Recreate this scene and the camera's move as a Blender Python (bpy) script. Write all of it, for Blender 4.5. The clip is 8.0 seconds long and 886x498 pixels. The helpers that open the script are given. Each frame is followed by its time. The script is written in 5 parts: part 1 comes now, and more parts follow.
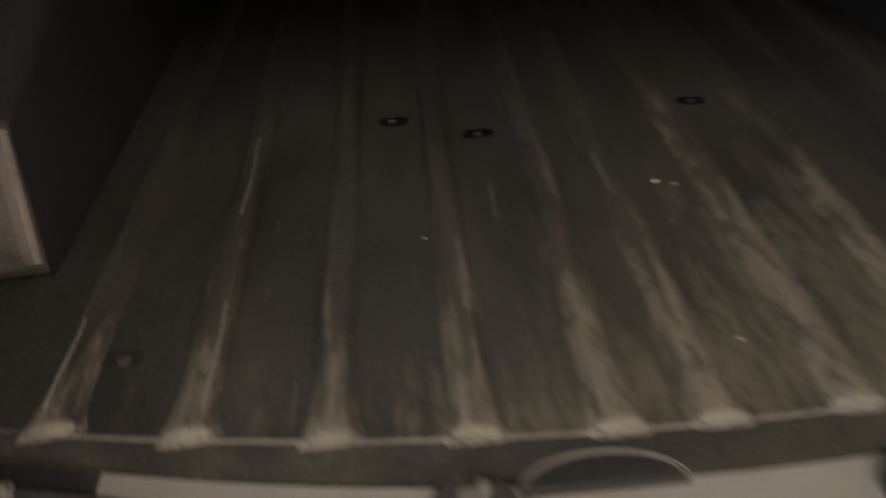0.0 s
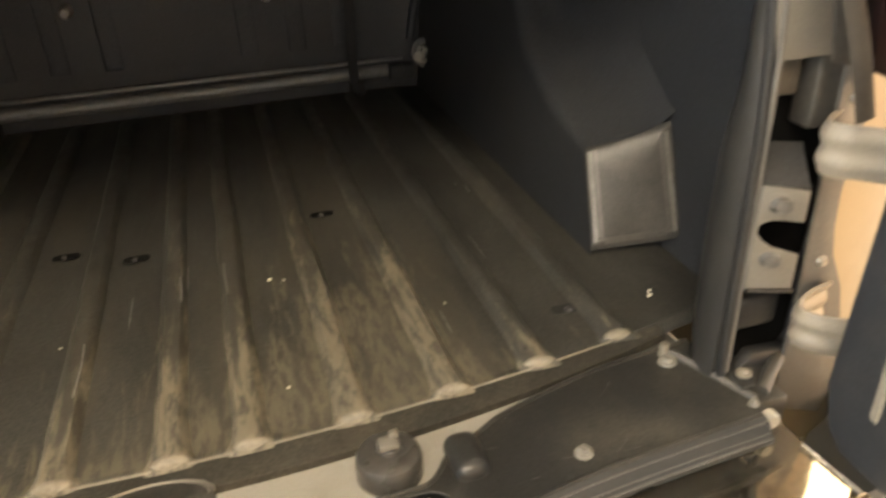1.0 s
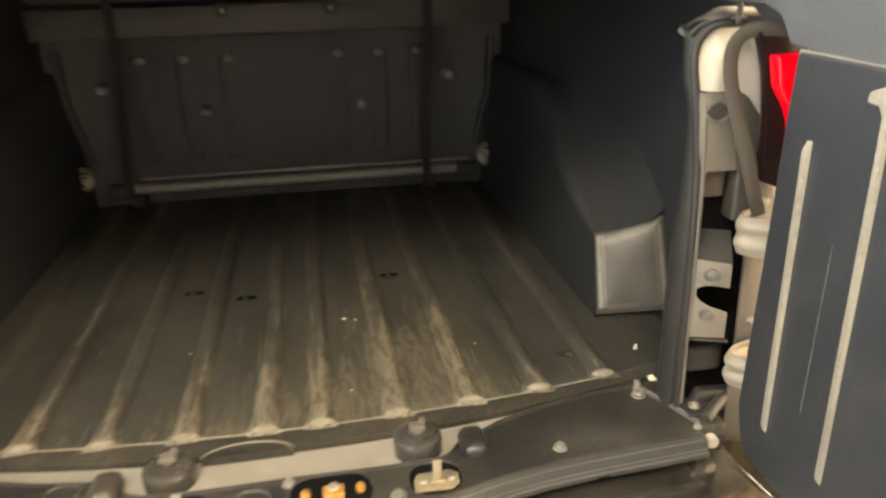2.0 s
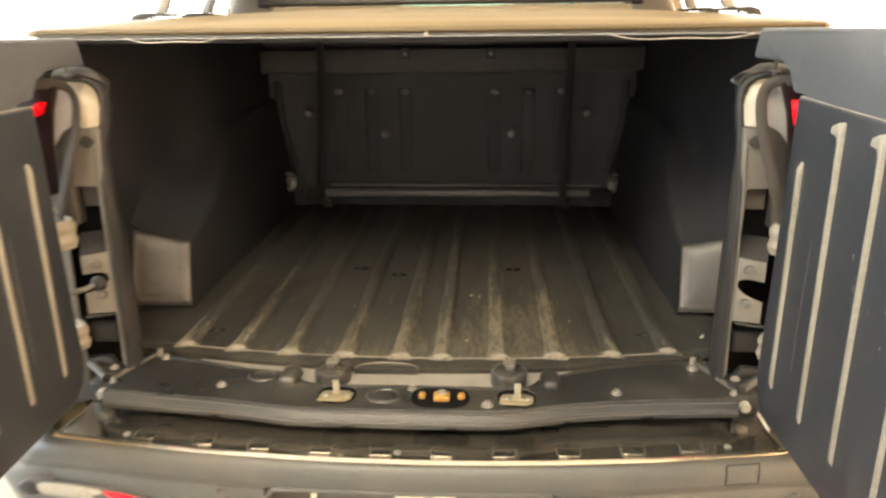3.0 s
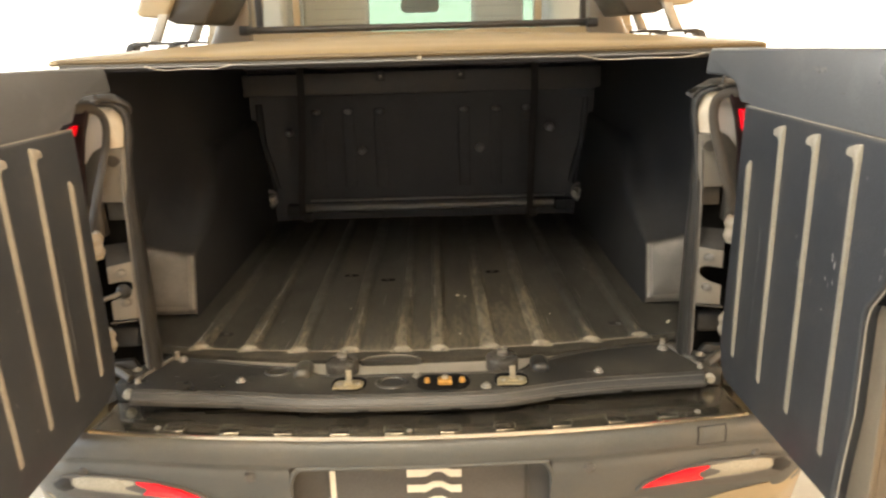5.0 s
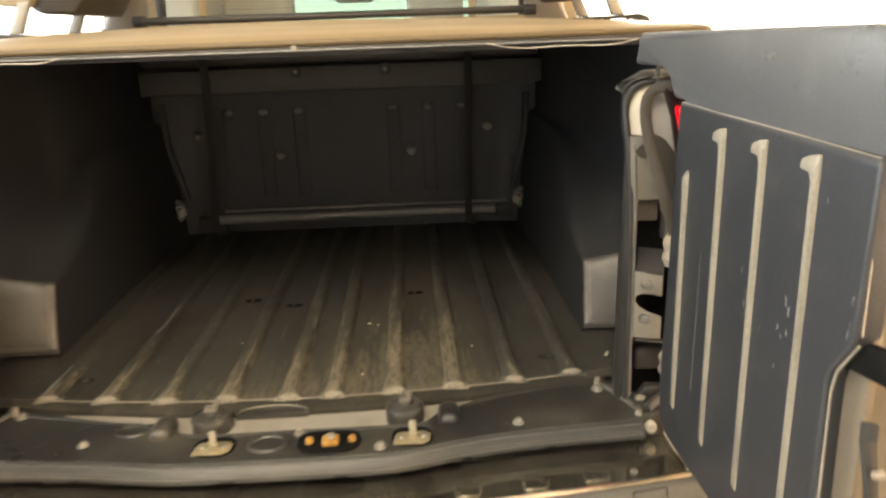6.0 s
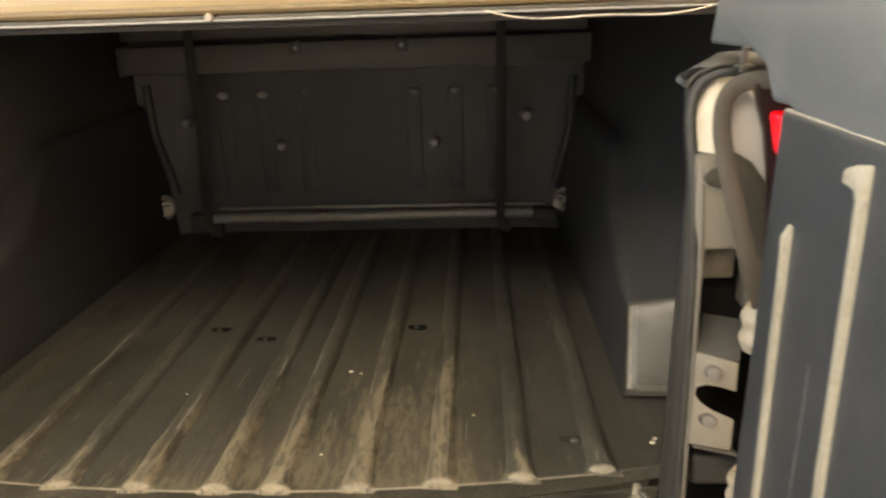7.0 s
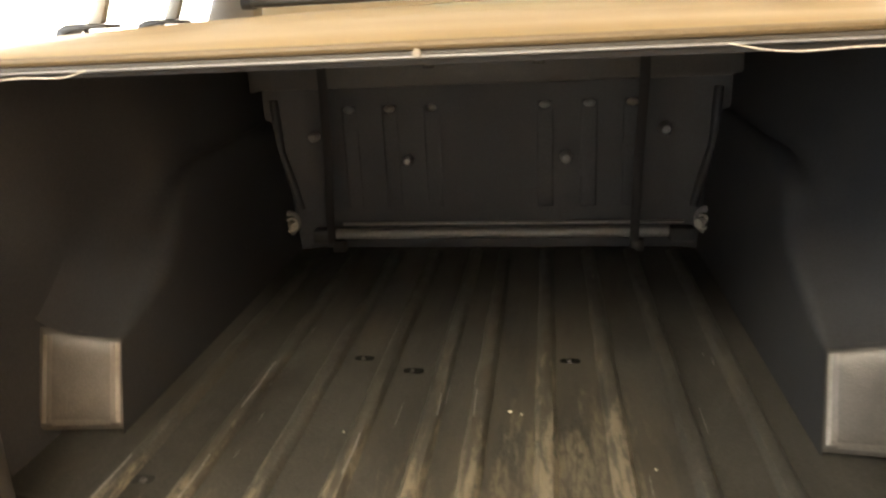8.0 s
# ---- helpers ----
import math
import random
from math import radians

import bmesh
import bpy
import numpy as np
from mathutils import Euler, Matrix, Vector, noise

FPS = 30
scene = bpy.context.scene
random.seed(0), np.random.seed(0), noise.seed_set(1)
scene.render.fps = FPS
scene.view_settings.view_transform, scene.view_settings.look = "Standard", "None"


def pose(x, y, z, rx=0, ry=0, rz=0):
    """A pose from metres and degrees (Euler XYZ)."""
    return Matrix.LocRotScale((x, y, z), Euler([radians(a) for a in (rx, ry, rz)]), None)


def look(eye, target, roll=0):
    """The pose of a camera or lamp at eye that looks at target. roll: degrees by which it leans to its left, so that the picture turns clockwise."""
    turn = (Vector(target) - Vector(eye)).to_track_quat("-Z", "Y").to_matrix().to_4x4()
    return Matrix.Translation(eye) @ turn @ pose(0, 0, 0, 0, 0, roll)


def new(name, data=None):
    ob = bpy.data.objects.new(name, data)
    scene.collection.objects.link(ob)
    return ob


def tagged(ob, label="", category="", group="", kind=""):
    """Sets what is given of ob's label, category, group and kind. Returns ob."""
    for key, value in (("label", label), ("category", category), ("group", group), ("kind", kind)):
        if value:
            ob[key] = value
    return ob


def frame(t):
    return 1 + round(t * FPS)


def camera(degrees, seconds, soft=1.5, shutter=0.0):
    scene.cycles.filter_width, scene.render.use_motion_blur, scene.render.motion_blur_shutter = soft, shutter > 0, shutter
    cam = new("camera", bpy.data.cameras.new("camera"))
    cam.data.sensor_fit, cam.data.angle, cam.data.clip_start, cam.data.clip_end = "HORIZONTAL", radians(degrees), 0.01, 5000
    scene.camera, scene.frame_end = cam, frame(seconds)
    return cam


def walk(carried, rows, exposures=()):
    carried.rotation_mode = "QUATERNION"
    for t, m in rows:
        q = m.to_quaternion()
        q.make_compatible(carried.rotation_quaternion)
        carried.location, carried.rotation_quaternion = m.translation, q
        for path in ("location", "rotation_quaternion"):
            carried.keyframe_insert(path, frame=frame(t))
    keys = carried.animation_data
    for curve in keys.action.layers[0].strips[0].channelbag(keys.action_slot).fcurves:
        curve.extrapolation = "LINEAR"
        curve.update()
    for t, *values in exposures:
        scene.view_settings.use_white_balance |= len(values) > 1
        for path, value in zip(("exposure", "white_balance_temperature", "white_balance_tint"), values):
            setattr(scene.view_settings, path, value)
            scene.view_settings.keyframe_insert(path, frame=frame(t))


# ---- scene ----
cam = camera(62.2, 8.0, soft=2.4, shutter=0.55)
PATH = [
    (0, (-0.215, -0.392, 1.318), (-0.133, 1.181, 0.086), -2.3),
    (0.2, (-0.136, -0.523, 1.327), (-0.014, 1.104, 0.171), -2.3),
    (0.4, (-0.039, -0.608, 1.343), (0.235, 1.045, 0.251), -1.7),
    (0.7, (0.045, -0.656, 1.382), (0.459, 1.012, 0.36), -2.2),
    (1, (0.091, -0.681, 1.402), (0.577, 1.004, 0.44), -2.5),
    (1.2, (0.121, -0.707, 1.418), (0.619, 0.999, 0.5), -2.4),
    (2.3, (0.063, -1.183, 1.505), (0.228, 0.695, 0.839), -1.0),
    (2.5, (0.096, -1.272, 1.509), (0.148, 0.621, 0.865), -1.0),
    (3, (0.145, -1.467, 1.519), (0.025, 0.434, 0.91), -0.6),
    (3.5, (0.111, -1.555, 1.521), (-0.134, 0.345, 0.945), -1.0),
    (4, (0.065, -1.628, 1.525), (-0.182, 0.277, 0.966), -1.6),
    (4.5, (0.057, -1.665, 1.529), (-0.067, 0.253, 0.976), -1.7),
    (4.7, (0.05, -1.661, 1.532), (-0.013, 0.259, 0.976), -1.5),
    (5.8, (0.157, -1.465, 1.513), (0.252, 0.451, 0.945), -1.8),
    (6, (0.226, -1.362, 1.506), (0.303, 0.553, 0.934), -1.9),
    (6.5, (0.323, -1.131, 1.49), (0.324, 0.777, 0.89), -2.0),
    (7, (0.362, -0.928, 1.488), (0.267, 0.968, 0.858), -1.8),
    (7.3, (0.345, -0.912, 1.505), (0.107, 0.968, 0.866), -2.3),
    (7.5, (0.309, -0.908, 1.512), (-0.034, 0.956, 0.872), -2.3),
    (8, (0.174, -0.842, 1.537), (-0.107, 1.034, 0.903), -2.9),
]
EXPOSURES = [(0.0, -1.0, 5900, 16), (0.5, 0.22, 6900, 12), (1.2, 0.2, 6950, 12), (2.3, 0.46, 6850, 9), (3.0, 0.29, 6750, 10), (4.0, 0.08, 6950, 13), (4.7, -0.05, 6900, 12), (5.8, 0.0, 6900, 11), (6.5, 0.17, 7050, 10), (7.1, 0.33, 7000, 10), (7.5, 0.38, 6400, 8), (8.0, 0.36, 6950, 12)]
walk(cam, [(t, look(eye, target, roll)) for t, eye, target, roll in PATH], EXPOSURES)

# ---- light ----
world = bpy.data.worlds.new("world")
scene.world = world
world.use_nodes = True
wn = world.node_tree.nodes
sky = wn.new("ShaderNodeTexSky")
sky.sky_type = "NISHITA"
sky.sun_disc = False
sky.sun_elevation = radians(38)
sky.sun_rotation = radians(300)
world.node_tree.links.new(sky.outputs["Color"], wn["Background"].inputs["Color"])
wn["Background"].inputs["Strength"].default_value = 0.15


def area_lamp(name, at, target, sx, sy, watts, colour):
    d = bpy.data.lights.new(name, "AREA")
    d.shape, d.size, d.size_y, d.energy, d.color = "RECTANGLE", sx, sy, watts, colour
    ob = new(name, d)
    ob.matrix_world = look(at, target)
    return tagged(ob, kind="structure")


WARM, COOL, NEUTRAL = (1.0, 0.78, 0.48), (0.72, 0.86, 1.0), (1.0, 0.9, 0.74)
# daylight in the glazed sides and front of the showroom, and its warm ceiling panels
area_lamp("window_light", (-4.32, -0.9, 1.9), (3, -0.6, 1.1), 6.0, 2.1, 300, COOL)
area_lamp("east_window_light", (4.32, -3.2, 1.45), (0.0, -2.6, 1.2), 3.2, 2.0, 225, (1.0, 0.57, 0.21))
area_lamp("front_window_light", (0, 8.2, 2.0), (0, -3, 1.2), 7.0, 2.2, 330, NEUTRAL)
area_lamp("ceiling_panel_light", (-0.7, -1.9, 3.13), (-0.7, -1.9, 0), 2.4, 1.2, 95, NEUTRAL)
area_lamp("ceiling_panel_light", (2.7, 1.6, 3.13), (2.7, 1.6, 0), 1.4, 1.2, 80, WARM)


# ---- helpers ----
def finish(name, bm, material, parent=None, label="", smooth=35):
    bmesh.ops.recalc_face_normals(bm, faces=bm.faces)
    me = bpy.data.meshes.new(name)
    bm.to_mesh(me)
    bm.free()
    me.materials.append(material)
    if smooth:
        me.shade_smooth()
        me.set_sharp_from_angle(angle=radians(smooth))
    ob = new(name, me)
    if parent is not None:
        ob.parent = parent
    if label:
        ob["label"] = label
    return ob


def part(name, bm, material, parent, label=""):
    return finish(name, bm, material, parent, label)


def empty(name, label, category, at=(0, 0, 0), group="", kind=""):
    ob = new(name)
    ob.location = at
    ob.empty_display_size = 0.05
    return tagged(ob, label, category, group, kind)


def add_box(bm, x0, x1, y0, y1, z0, z1, bevel=0.0, seg=2):
    made = bmesh.ops.create_cube(bm, size=1.0, matrix=Matrix.LocRotScale(
        ((x0 + x1) / 2, (y0 + y1) / 2, (z0 + z1) / 2), None, (abs(x1 - x0), abs(y1 - y0), abs(z1 - z0))))
    if bevel:
        edges = {e for v in made["verts"] for e in v.link_edges}
        bmesh.ops.bevel(bm, geom=list(edges), offset=bevel, segments=seg, affect="EDGES", profile=0.5)
    return bm


def box(x0, x1, y0, y1, z0, z1, bevel=0.0, seg=2):
    return add_box(bmesh.new(), x0, x1, y0, y1, z0, z1, bevel, seg)


def lathe(profile, m=Matrix(), n=24):
    """A turned shape: profile of (radius, height) pairs about the z axis of m."""
    bm = bmesh.new()
    rings = []
    for r, h in profile:
        if r < 1e-5:
            rings.append([bm.verts.new(m @ Vector((0, 0, h)))])
        else:
            rings.append([bm.verts.new(m @ Vector((r * math.cos(2 * math.pi * i / n), r * math.sin(2 * math.pi * i / n), h))) for i in range(n)])
    for a, b in zip(rings, rings[1:]):
        for i in range(n):
            j = (i + 1) % n
            if len(a) == 1 and len(b) == 1:
                continue
            if len(a) == 1:
                bm.faces.new((a[0], b[i], b[j]))
            elif len(b) == 1:
                bm.faces.new((a[i], a[j], b[0]))
            else:
                bm.faces.new((a[i], a[j], b[j], b[i]))
    return bm


def tube(points, r, n=10, flat=1.0, up=(0, 0, 1)):
    """A rod through points; flat squeezes it into a ribbon along up."""
    bm = bmesh.new()
    pts = [Vector(p) for p in points]
    rings = []
    for i, p in enumerate(pts):
        d = (pts[min(i + 1, len(pts) - 1)] - pts[max(i - 1, 0)]).normalized()
        s = d.cross(Vector(up))
        s = s.normalized() if s.length > 1e-4 else d.orthogonal().normalized()
        q = s.cross(d)
        rings.append([bm.verts.new(p + s * r * math.cos(2 * math.pi * k / n) + q * r * flat * math.sin(2 * math.pi * k / n)) for k in range(n)])
    for a, b in zip(rings, rings[1:]):
        for k in range(n):
            bm.faces.new((a[k], a[(k + 1) % n], b[(k + 1) % n], b[k]))
    bm.faces.new(rings[0])
    bm.faces.new(rings[-1])
    return bm


def smooth_path(points, steps=6):
    """Catmull-Rom through points."""
    p = [Vector(q) for q in points]
    p = [2 * p[0] - p[1]] + p + [2 * p[-1] - p[-2]]
    out = []
    for i in range(1, len(p) - 2):
        for k in range(steps):
            t = k / steps
            out.append(0.5 * (2 * p[i] + (p[i + 1] - p[i - 1]) * t + (2 * p[i - 1] - 5 * p[i] + 4 * p[i + 1] - p[i + 2]) * t * t + (3 * p[i] - p[i - 1] - 3 * p[i + 1] + p[i + 2]) * t ** 3))
    return out + [p[-2]]


def slab(outline, depth, m=Matrix(), bevel=0.0, seg=2):
    """A plate: an outline in the xy plane of m, depth along its z."""
    bm = bmesh.new()
    low = [bm.verts.new((x, y, 0)) for x, y in outline]
    high = [bm.verts.new((x, y, depth)) for x, y in outline]
    bm.faces.new(low)
    bm.faces.new(high)
    for i in range(len(outline)):
        j = (i + 1) % len(outline)
        bm.faces.new((low[i], low[j], high[j], high[i]))
    bmesh.ops.recalc_face_normals(bm, faces=bm.faces)
    if bevel:
        edges = [e for e in bm.edges if e.calc_face_angle(0) > 0.5]
        bmesh.ops.bevel(bm, geom=edges, offset=bevel, segments=seg, affect="EDGES", profile=0.5, clamp_overlap=True)
    bmesh.ops.transform(bm, matrix=m, verts=bm.verts)
    return bm


def sheet(fn, us, vs, thick=0.0):
    """A surface fn(u, v) over two lists, given thickness against its normal."""
    bm = bmesh.new()
    grid = [[bm.verts.new(fn(u, v)) for v in vs] for u in us]
    for a, b in zip(grid, grid[1:]):
        for k in range(len(vs) - 1):
            bm.faces.new((a[k], b[k], b[k + 1], a[k + 1]))
    if thick:
        bmesh.ops.recalc_face_normals(bm, faces=bm.faces)
        bmesh.ops.solidify(bm, geom=bm.faces, thickness=thick)
    return bm


def span(a, b, n):
    return [a + (b - a) * i / n for i in range(n + 1)]


def mixed(table, x):
    """Straight lines between the (x, value) pairs of table, eased at the joints."""
    for (xa, va), (xb, vb) in zip(table, table[1:]):
        if x <= xb:
            t = max(0.0, min(1.0, (x - xa) / (xb - xa)))
            t = t * t * (3 - 2 * t)
            return va + (vb - va) * t
    return table[-1][1]


def curve(table, x):
    """A smooth curve through the (x, value) pairs of table."""
    n = len(table)
    k = 0
    while k < n - 2 and x > table[k + 1][0]:
        k += 1

    def slope(i):
        lo, hi = table[max(0, i - 1)], table[min(n - 1, i + 1)]
        return (hi[1] - lo[1]) / (hi[0] - lo[0])
    (xa, va), (xb, vb) = table[k], table[k + 1]
    h = xb - xa
    t = max(0.0, min(1.0, (x - xa) / h))
    return (2 * t ** 3 - 3 * t * t + 1) * va + (t ** 3 - 2 * t * t + t) * h * slope(k) + (3 * t * t - 2 * t ** 3) * vb + (t ** 3 - t * t) * h * slope(k + 1)


def rounded(cx, cy, w, h, r, n=6):
    out = []
    for qx, qy, a0 in ((1, 1, 0), (-1, 1, 90), (-1, -1, 180), (1, -1, 270)):
        for i in range(n + 1):
            a = radians(a0 + 90 * i / n)
            out.append((cx + qx * (w / 2 - r) + r * math.cos(a), cy + qy * (h / 2 - r) + r * math.sin(a)))
    return out


# frames for plates: FACING_REAR takes outline (x, z) and grows towards -y
def facing_rear(y):
    return Matrix(((1, 0, 0, 0), (0, 0, -1, y), (0, 1, 0, 0), (0, 0, 0, 1)))


# ---- materials ----
def material(name, colour, rough=0.5, metal=0.0, grain=40.0, vary=0.25, bump=0.15, spec=0.5, dirt=None, dirt_scale=6.0, dirt_amount=0.35, stretch=(1, 1, 1), coat=0.0, bump_dist=0.002, mottle=0.0):
    m = bpy.data.materials.new(name)
    m.use_nodes = True
    nt = m.node_tree
    N, L = nt.nodes, nt.links
    b = N["Principled BSDF"]
    b.inputs["Metallic"].default_value = metal
    b.inputs["Specular IOR Level"].default_value = spec
    b.inputs["Coat Weight"].default_value = coat
    b.inputs["Coat Roughness"].default_value = 0.08
    tc = N.new("ShaderNodeTexCoord")
    mp = N.new("ShaderNodeMapping")
    mp.inputs["Scale"].default_value = stretch
    L.new(tc.outputs["Object"], mp.inputs["Vector"])
    fine = N.new("ShaderNodeTexNoise")
    fine.inputs["Scale"].default_value = grain
    fine.inputs["Detail"].default_value = 5
    big = N.new("ShaderNodeTexNoise")
    big.inputs["Scale"].default_value = dirt_scale
    big.inputs["Detail"].default_value = 7
    big.inputs["Roughness"].default_value = 0.62
    L.new(tc.outputs["Object"], fine.inputs["Vector"])
    L.new(mp.outputs["Vector"], big.inputs["Vector"])
    ramp = N.new("ShaderNodeMapRange")
    ramp.inputs["From Min"].default_value, ramp.inputs["From Max"].default_value = 0.3, 0.7
    ramp.inputs["To Min"].default_value, ramp.inputs["To Max"].default_value = 1 - vary, 1 + vary
    L.new(fine.outputs["Fac"], ramp.inputs["Value"])
    base = N.new("ShaderNodeMix")
    base.data_type = "RGBA"
    base.inputs["A"].default_value = (*colour, 1)
    base.inputs["B"].default_value = (*(dirt or colour), 1)
    cut = N.new("ShaderNodeMapRange")
    cut.inputs["From Min"].default_value, cut.inputs["From Max"].default_value = 0.62 - dirt_amount * 0.5, 0.62 - dirt_amount * 0.5 + 0.16 + dirt_amount * 0.2
    cut.clamp = True
    L.new(big.outputs["Fac"], cut.inputs["Value"])
    L.new(cut.outputs["Result"], base.inputs["Factor"])
    mul = N.new("ShaderNodeVectorMath")
    mul.operation = "SCALE"
    L.new(base.outputs["Result"], mul.inputs[0])
    if mottle:
        # broad dull and dusty areas
        broad = N.new("ShaderNodeTexNoise")
        broad.inputs["Scale"].default_value = 2.6
        broad.inputs["Detail"].default_value = 8
        broad.inputs["Roughness"].default_value = 0.72
        broad.inputs["Distortion"].default_value = 0.6
        L.new(mp.outputs["Vector"], broad.inputs["Vector"])
        dull = N.new("ShaderNodeMapRange")
        dull.inputs["From Min"].default_value, dull.inputs["From Max"].default_value = 0.34, 0.66
        dull.inputs["To Min"].default_value, dull.inputs["To Max"].default_value = 1 - mottle, 1 + mottle
        L.new(broad.outputs["Fac"], dull.inputs["Value"])
        both = N.new("ShaderNodeMath")
        both.operation = "MULTIPLY"
        L.new(ramp.outputs["Result"], both.inputs[0])
        L.new(dull.outputs["Result"], both.inputs[1])
        L.new(both.outputs["Value"], mul.inputs["Scale"])
    else:
        L.new(ramp.outputs["Result"], mul.inputs["Scale"])
    L.new(mul.outputs["Vector"], b.inputs["Base Color"])
    rr = N.new("ShaderNodeMapRange")
    rr.inputs["To Min"].default_value, rr.inputs["To Max"].default_value = max(0.02, rough - 0.1), min(1, rough + 0.12)
    L.new(big.outputs["Fac"], rr.inputs["Value"])
    L.new(rr.outputs["Result"], b.inputs["Roughness"])
    if bump:
        bp = N.new("ShaderNodeBump")
        bp.inputs["Strength"].default_value = bump
        bp.inputs["Distance"].default_value = bump_dist
        L.new(fine.outputs["Fac"], bp.inputs["Height"])
        L.new(bp.outputs["Normal"], b.inputs["Normal"])
    return m


liner_side = material("liner_side_plastic", (0.025, 0.0275, 0.0315), 0.6, grain=260, vary=0.3, bump=0.35, dirt=(0.033, 0.035, 0.037), dirt_scale=5.0)
front_plastic = material("liner_front_plastic", (0.029, 0.033, 0.041), 0.55, grain=260, vary=0.3, bump=0.35, dirt=(0.042, 0.045, 0.052), dirt_scale=4.0)
flange_plastic = material("flange_plastic", (0.026, 0.026, 0.025), 0.42, grain=260, vary=0.15, bump=0.2, dirt=(0.045, 0.043, 0.039), dirt_scale=8)
# pillar paint lightened for the head, the light on it put into colour
lit_head_paint = material("lit_pillar_head", (0.42, 0.385, 0.315), 0.4, grain=300, vary=0.05, bump=0.05, dirt=(0.36, 0.32, 0.25), dirt_scale=9)
strap_rubber = material("strap_rubber", (0.034, 0.028, 0.021), 0.7, grain=120, vary=0.12, bump=0.1)
hook_metal = material("hook_metal", (0.5, 0.49, 0.46), 0.4, metal=0.0, grain=120, vary=0.15)
pale_steel = material("pale_steel", (0.33, 0.305, 0.24), 0.4, metal=0.3, grain=150, vary=0.12, bump=0.1)
# cap tone lifted above the liner's, so its sheen sits in the colour
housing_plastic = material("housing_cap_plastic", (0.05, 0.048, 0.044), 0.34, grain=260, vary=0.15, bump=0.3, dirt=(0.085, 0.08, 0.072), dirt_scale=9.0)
housing_highlight = material("bright_housing_highlight", (0.19, 0.18, 0.162), 0.32, grain=200, vary=0.15, bump=0.2, dirt=(0.14, 0.13, 0.115), dirt_scale=18)


def dusty_floor(name, colour, dust, bias, left=-0.10):
    """Black grained plastic rubbed pale where loads were dragged in and out: long ragged streaks."""
    m = material(name, colour, 0.5, grain=190, vary=0.3, bump=0.45, mottle=0.42, stretch=(2.6, 1.0, 1))
    nt = m.node_tree
    N, L = nt.nodes, nt.links
    b = N["Principled BSDF"]
    old = b.inputs["Base Color"].links[0].from_socket
    tc = N.new("ShaderNodeTexCoord")

    def noise_at(scale, size, detail, twist, at):
        mp = N.new("ShaderNodeMapping")
        mp.inputs["Scale"].default_value = scale
        mp.inputs["Location"].default_value = at
        L.new(tc.outputs["Object"], mp.inputs["Vector"])
        n = N.new("ShaderNodeTexNoise")
        n.inputs["Scale"].default_value = size
        n.inputs["Detail"].default_value = detail
        n.inputs["Roughness"].default_value = 0.66
        n.inputs["Distortion"].default_value = twist
        L.new(mp.outputs["Vector"], n.inputs["Vector"])
        return n.outputs["Fac"]

    def math_of(op, a, c):
        n = N.new("ShaderNodeMath")
        n.operation = op
        for k, q in enumerate((a, c)):
            if isinstance(q, (int, float)):
                n.inputs[k].default_value = q
            else:
                L.new(q, n.inputs[k])
        return n.outputs["Value"]

    def ramp_of(value, a0, a1, b0, b1, kind="SMOOTHSTEP"):
        n = N.new("ShaderNodeMapRange")
        n.interpolation_type = kind
        for key, q in (("From Min", a0), ("From Max", a1), ("To Min", b0), ("To Max", b1)):
            n.inputs[key].default_value = q
        L.new(value, n.inputs["Value"])
        return n.outputs["Result"]

    sep = N.new("ShaderNodeSeparateXYZ")
    L.new(tc.outputs["Object"], sep.inputs["Vector"])
    streak = noise_at((16, 1.7, 1), 3.2, 10, 0.6, (0.3, 0.1, 0))
    patch = noise_at((2.2, 1.0, 1), 3.0, 6, 0.8, (1.7, 0.4, 0))
    crumb = noise_at((3.4, 0.8, 1), 30.0, 7, 0.3, (0, 0, 0))
    near = math_of("ADD", ramp_of(sep.outputs["Y"], 0.0, 0.7, 0.15, -0.16, "LINEAR"), ramp_of(sep.outputs["Y"], 0.0, 0.09, 0.06, 0.0))
    side = math_of("SUBTRACT", ramp_of(sep.outputs["X"], -0.36, 0.2, left, 0.07), ramp_of(sep.outputs["X"], 0.3, 0.48, 0.0, 0.22))
    total = math_of("ADD", math_of("ADD", math_of("MULTIPLY", streak, 0.72), math_of("MULTIPLY", patch, 0.28)), math_of("ADD", math_of("ADD", near, side), bias))
    worn = ramp_of(total, 0.52, 0.63, 0.0, 1.0)
    flaked = math_of("MULTIPLY", worn, ramp_of(crumb, 0.38, 0.56, 0.1, 1.0))
    mix = N.new("ShaderNodeMix")
    mix.data_type = "RGBA"
    L.new(flaked, mix.inputs["Factor"])
    mix.inputs["B"].default_value = (*dust, 1)
    film = N.new("ShaderNodeMix")
    film.data_type = "RGBA"
    L.new(math_of("MULTIPLY", ramp_of(math_of("ADD", noise_at((5, 0.7, 1), 2.4, 9, 0.7, (4.1, 2.2, 0)), math_of("MULTIPLY", side, 1.0)), 0.42, 0.62, 0.0, 1.0), 0.65), film.inputs["Factor"])
    L.new(old, film.inputs["A"])
    film.inputs["B"].default_value = (0.065, 0.059, 0.046, 1)
    L.new(film.outputs["Result"], mix.inputs["A"])
    L.new(mix.outputs["Result"], b.inputs["Base Color"])
    return m


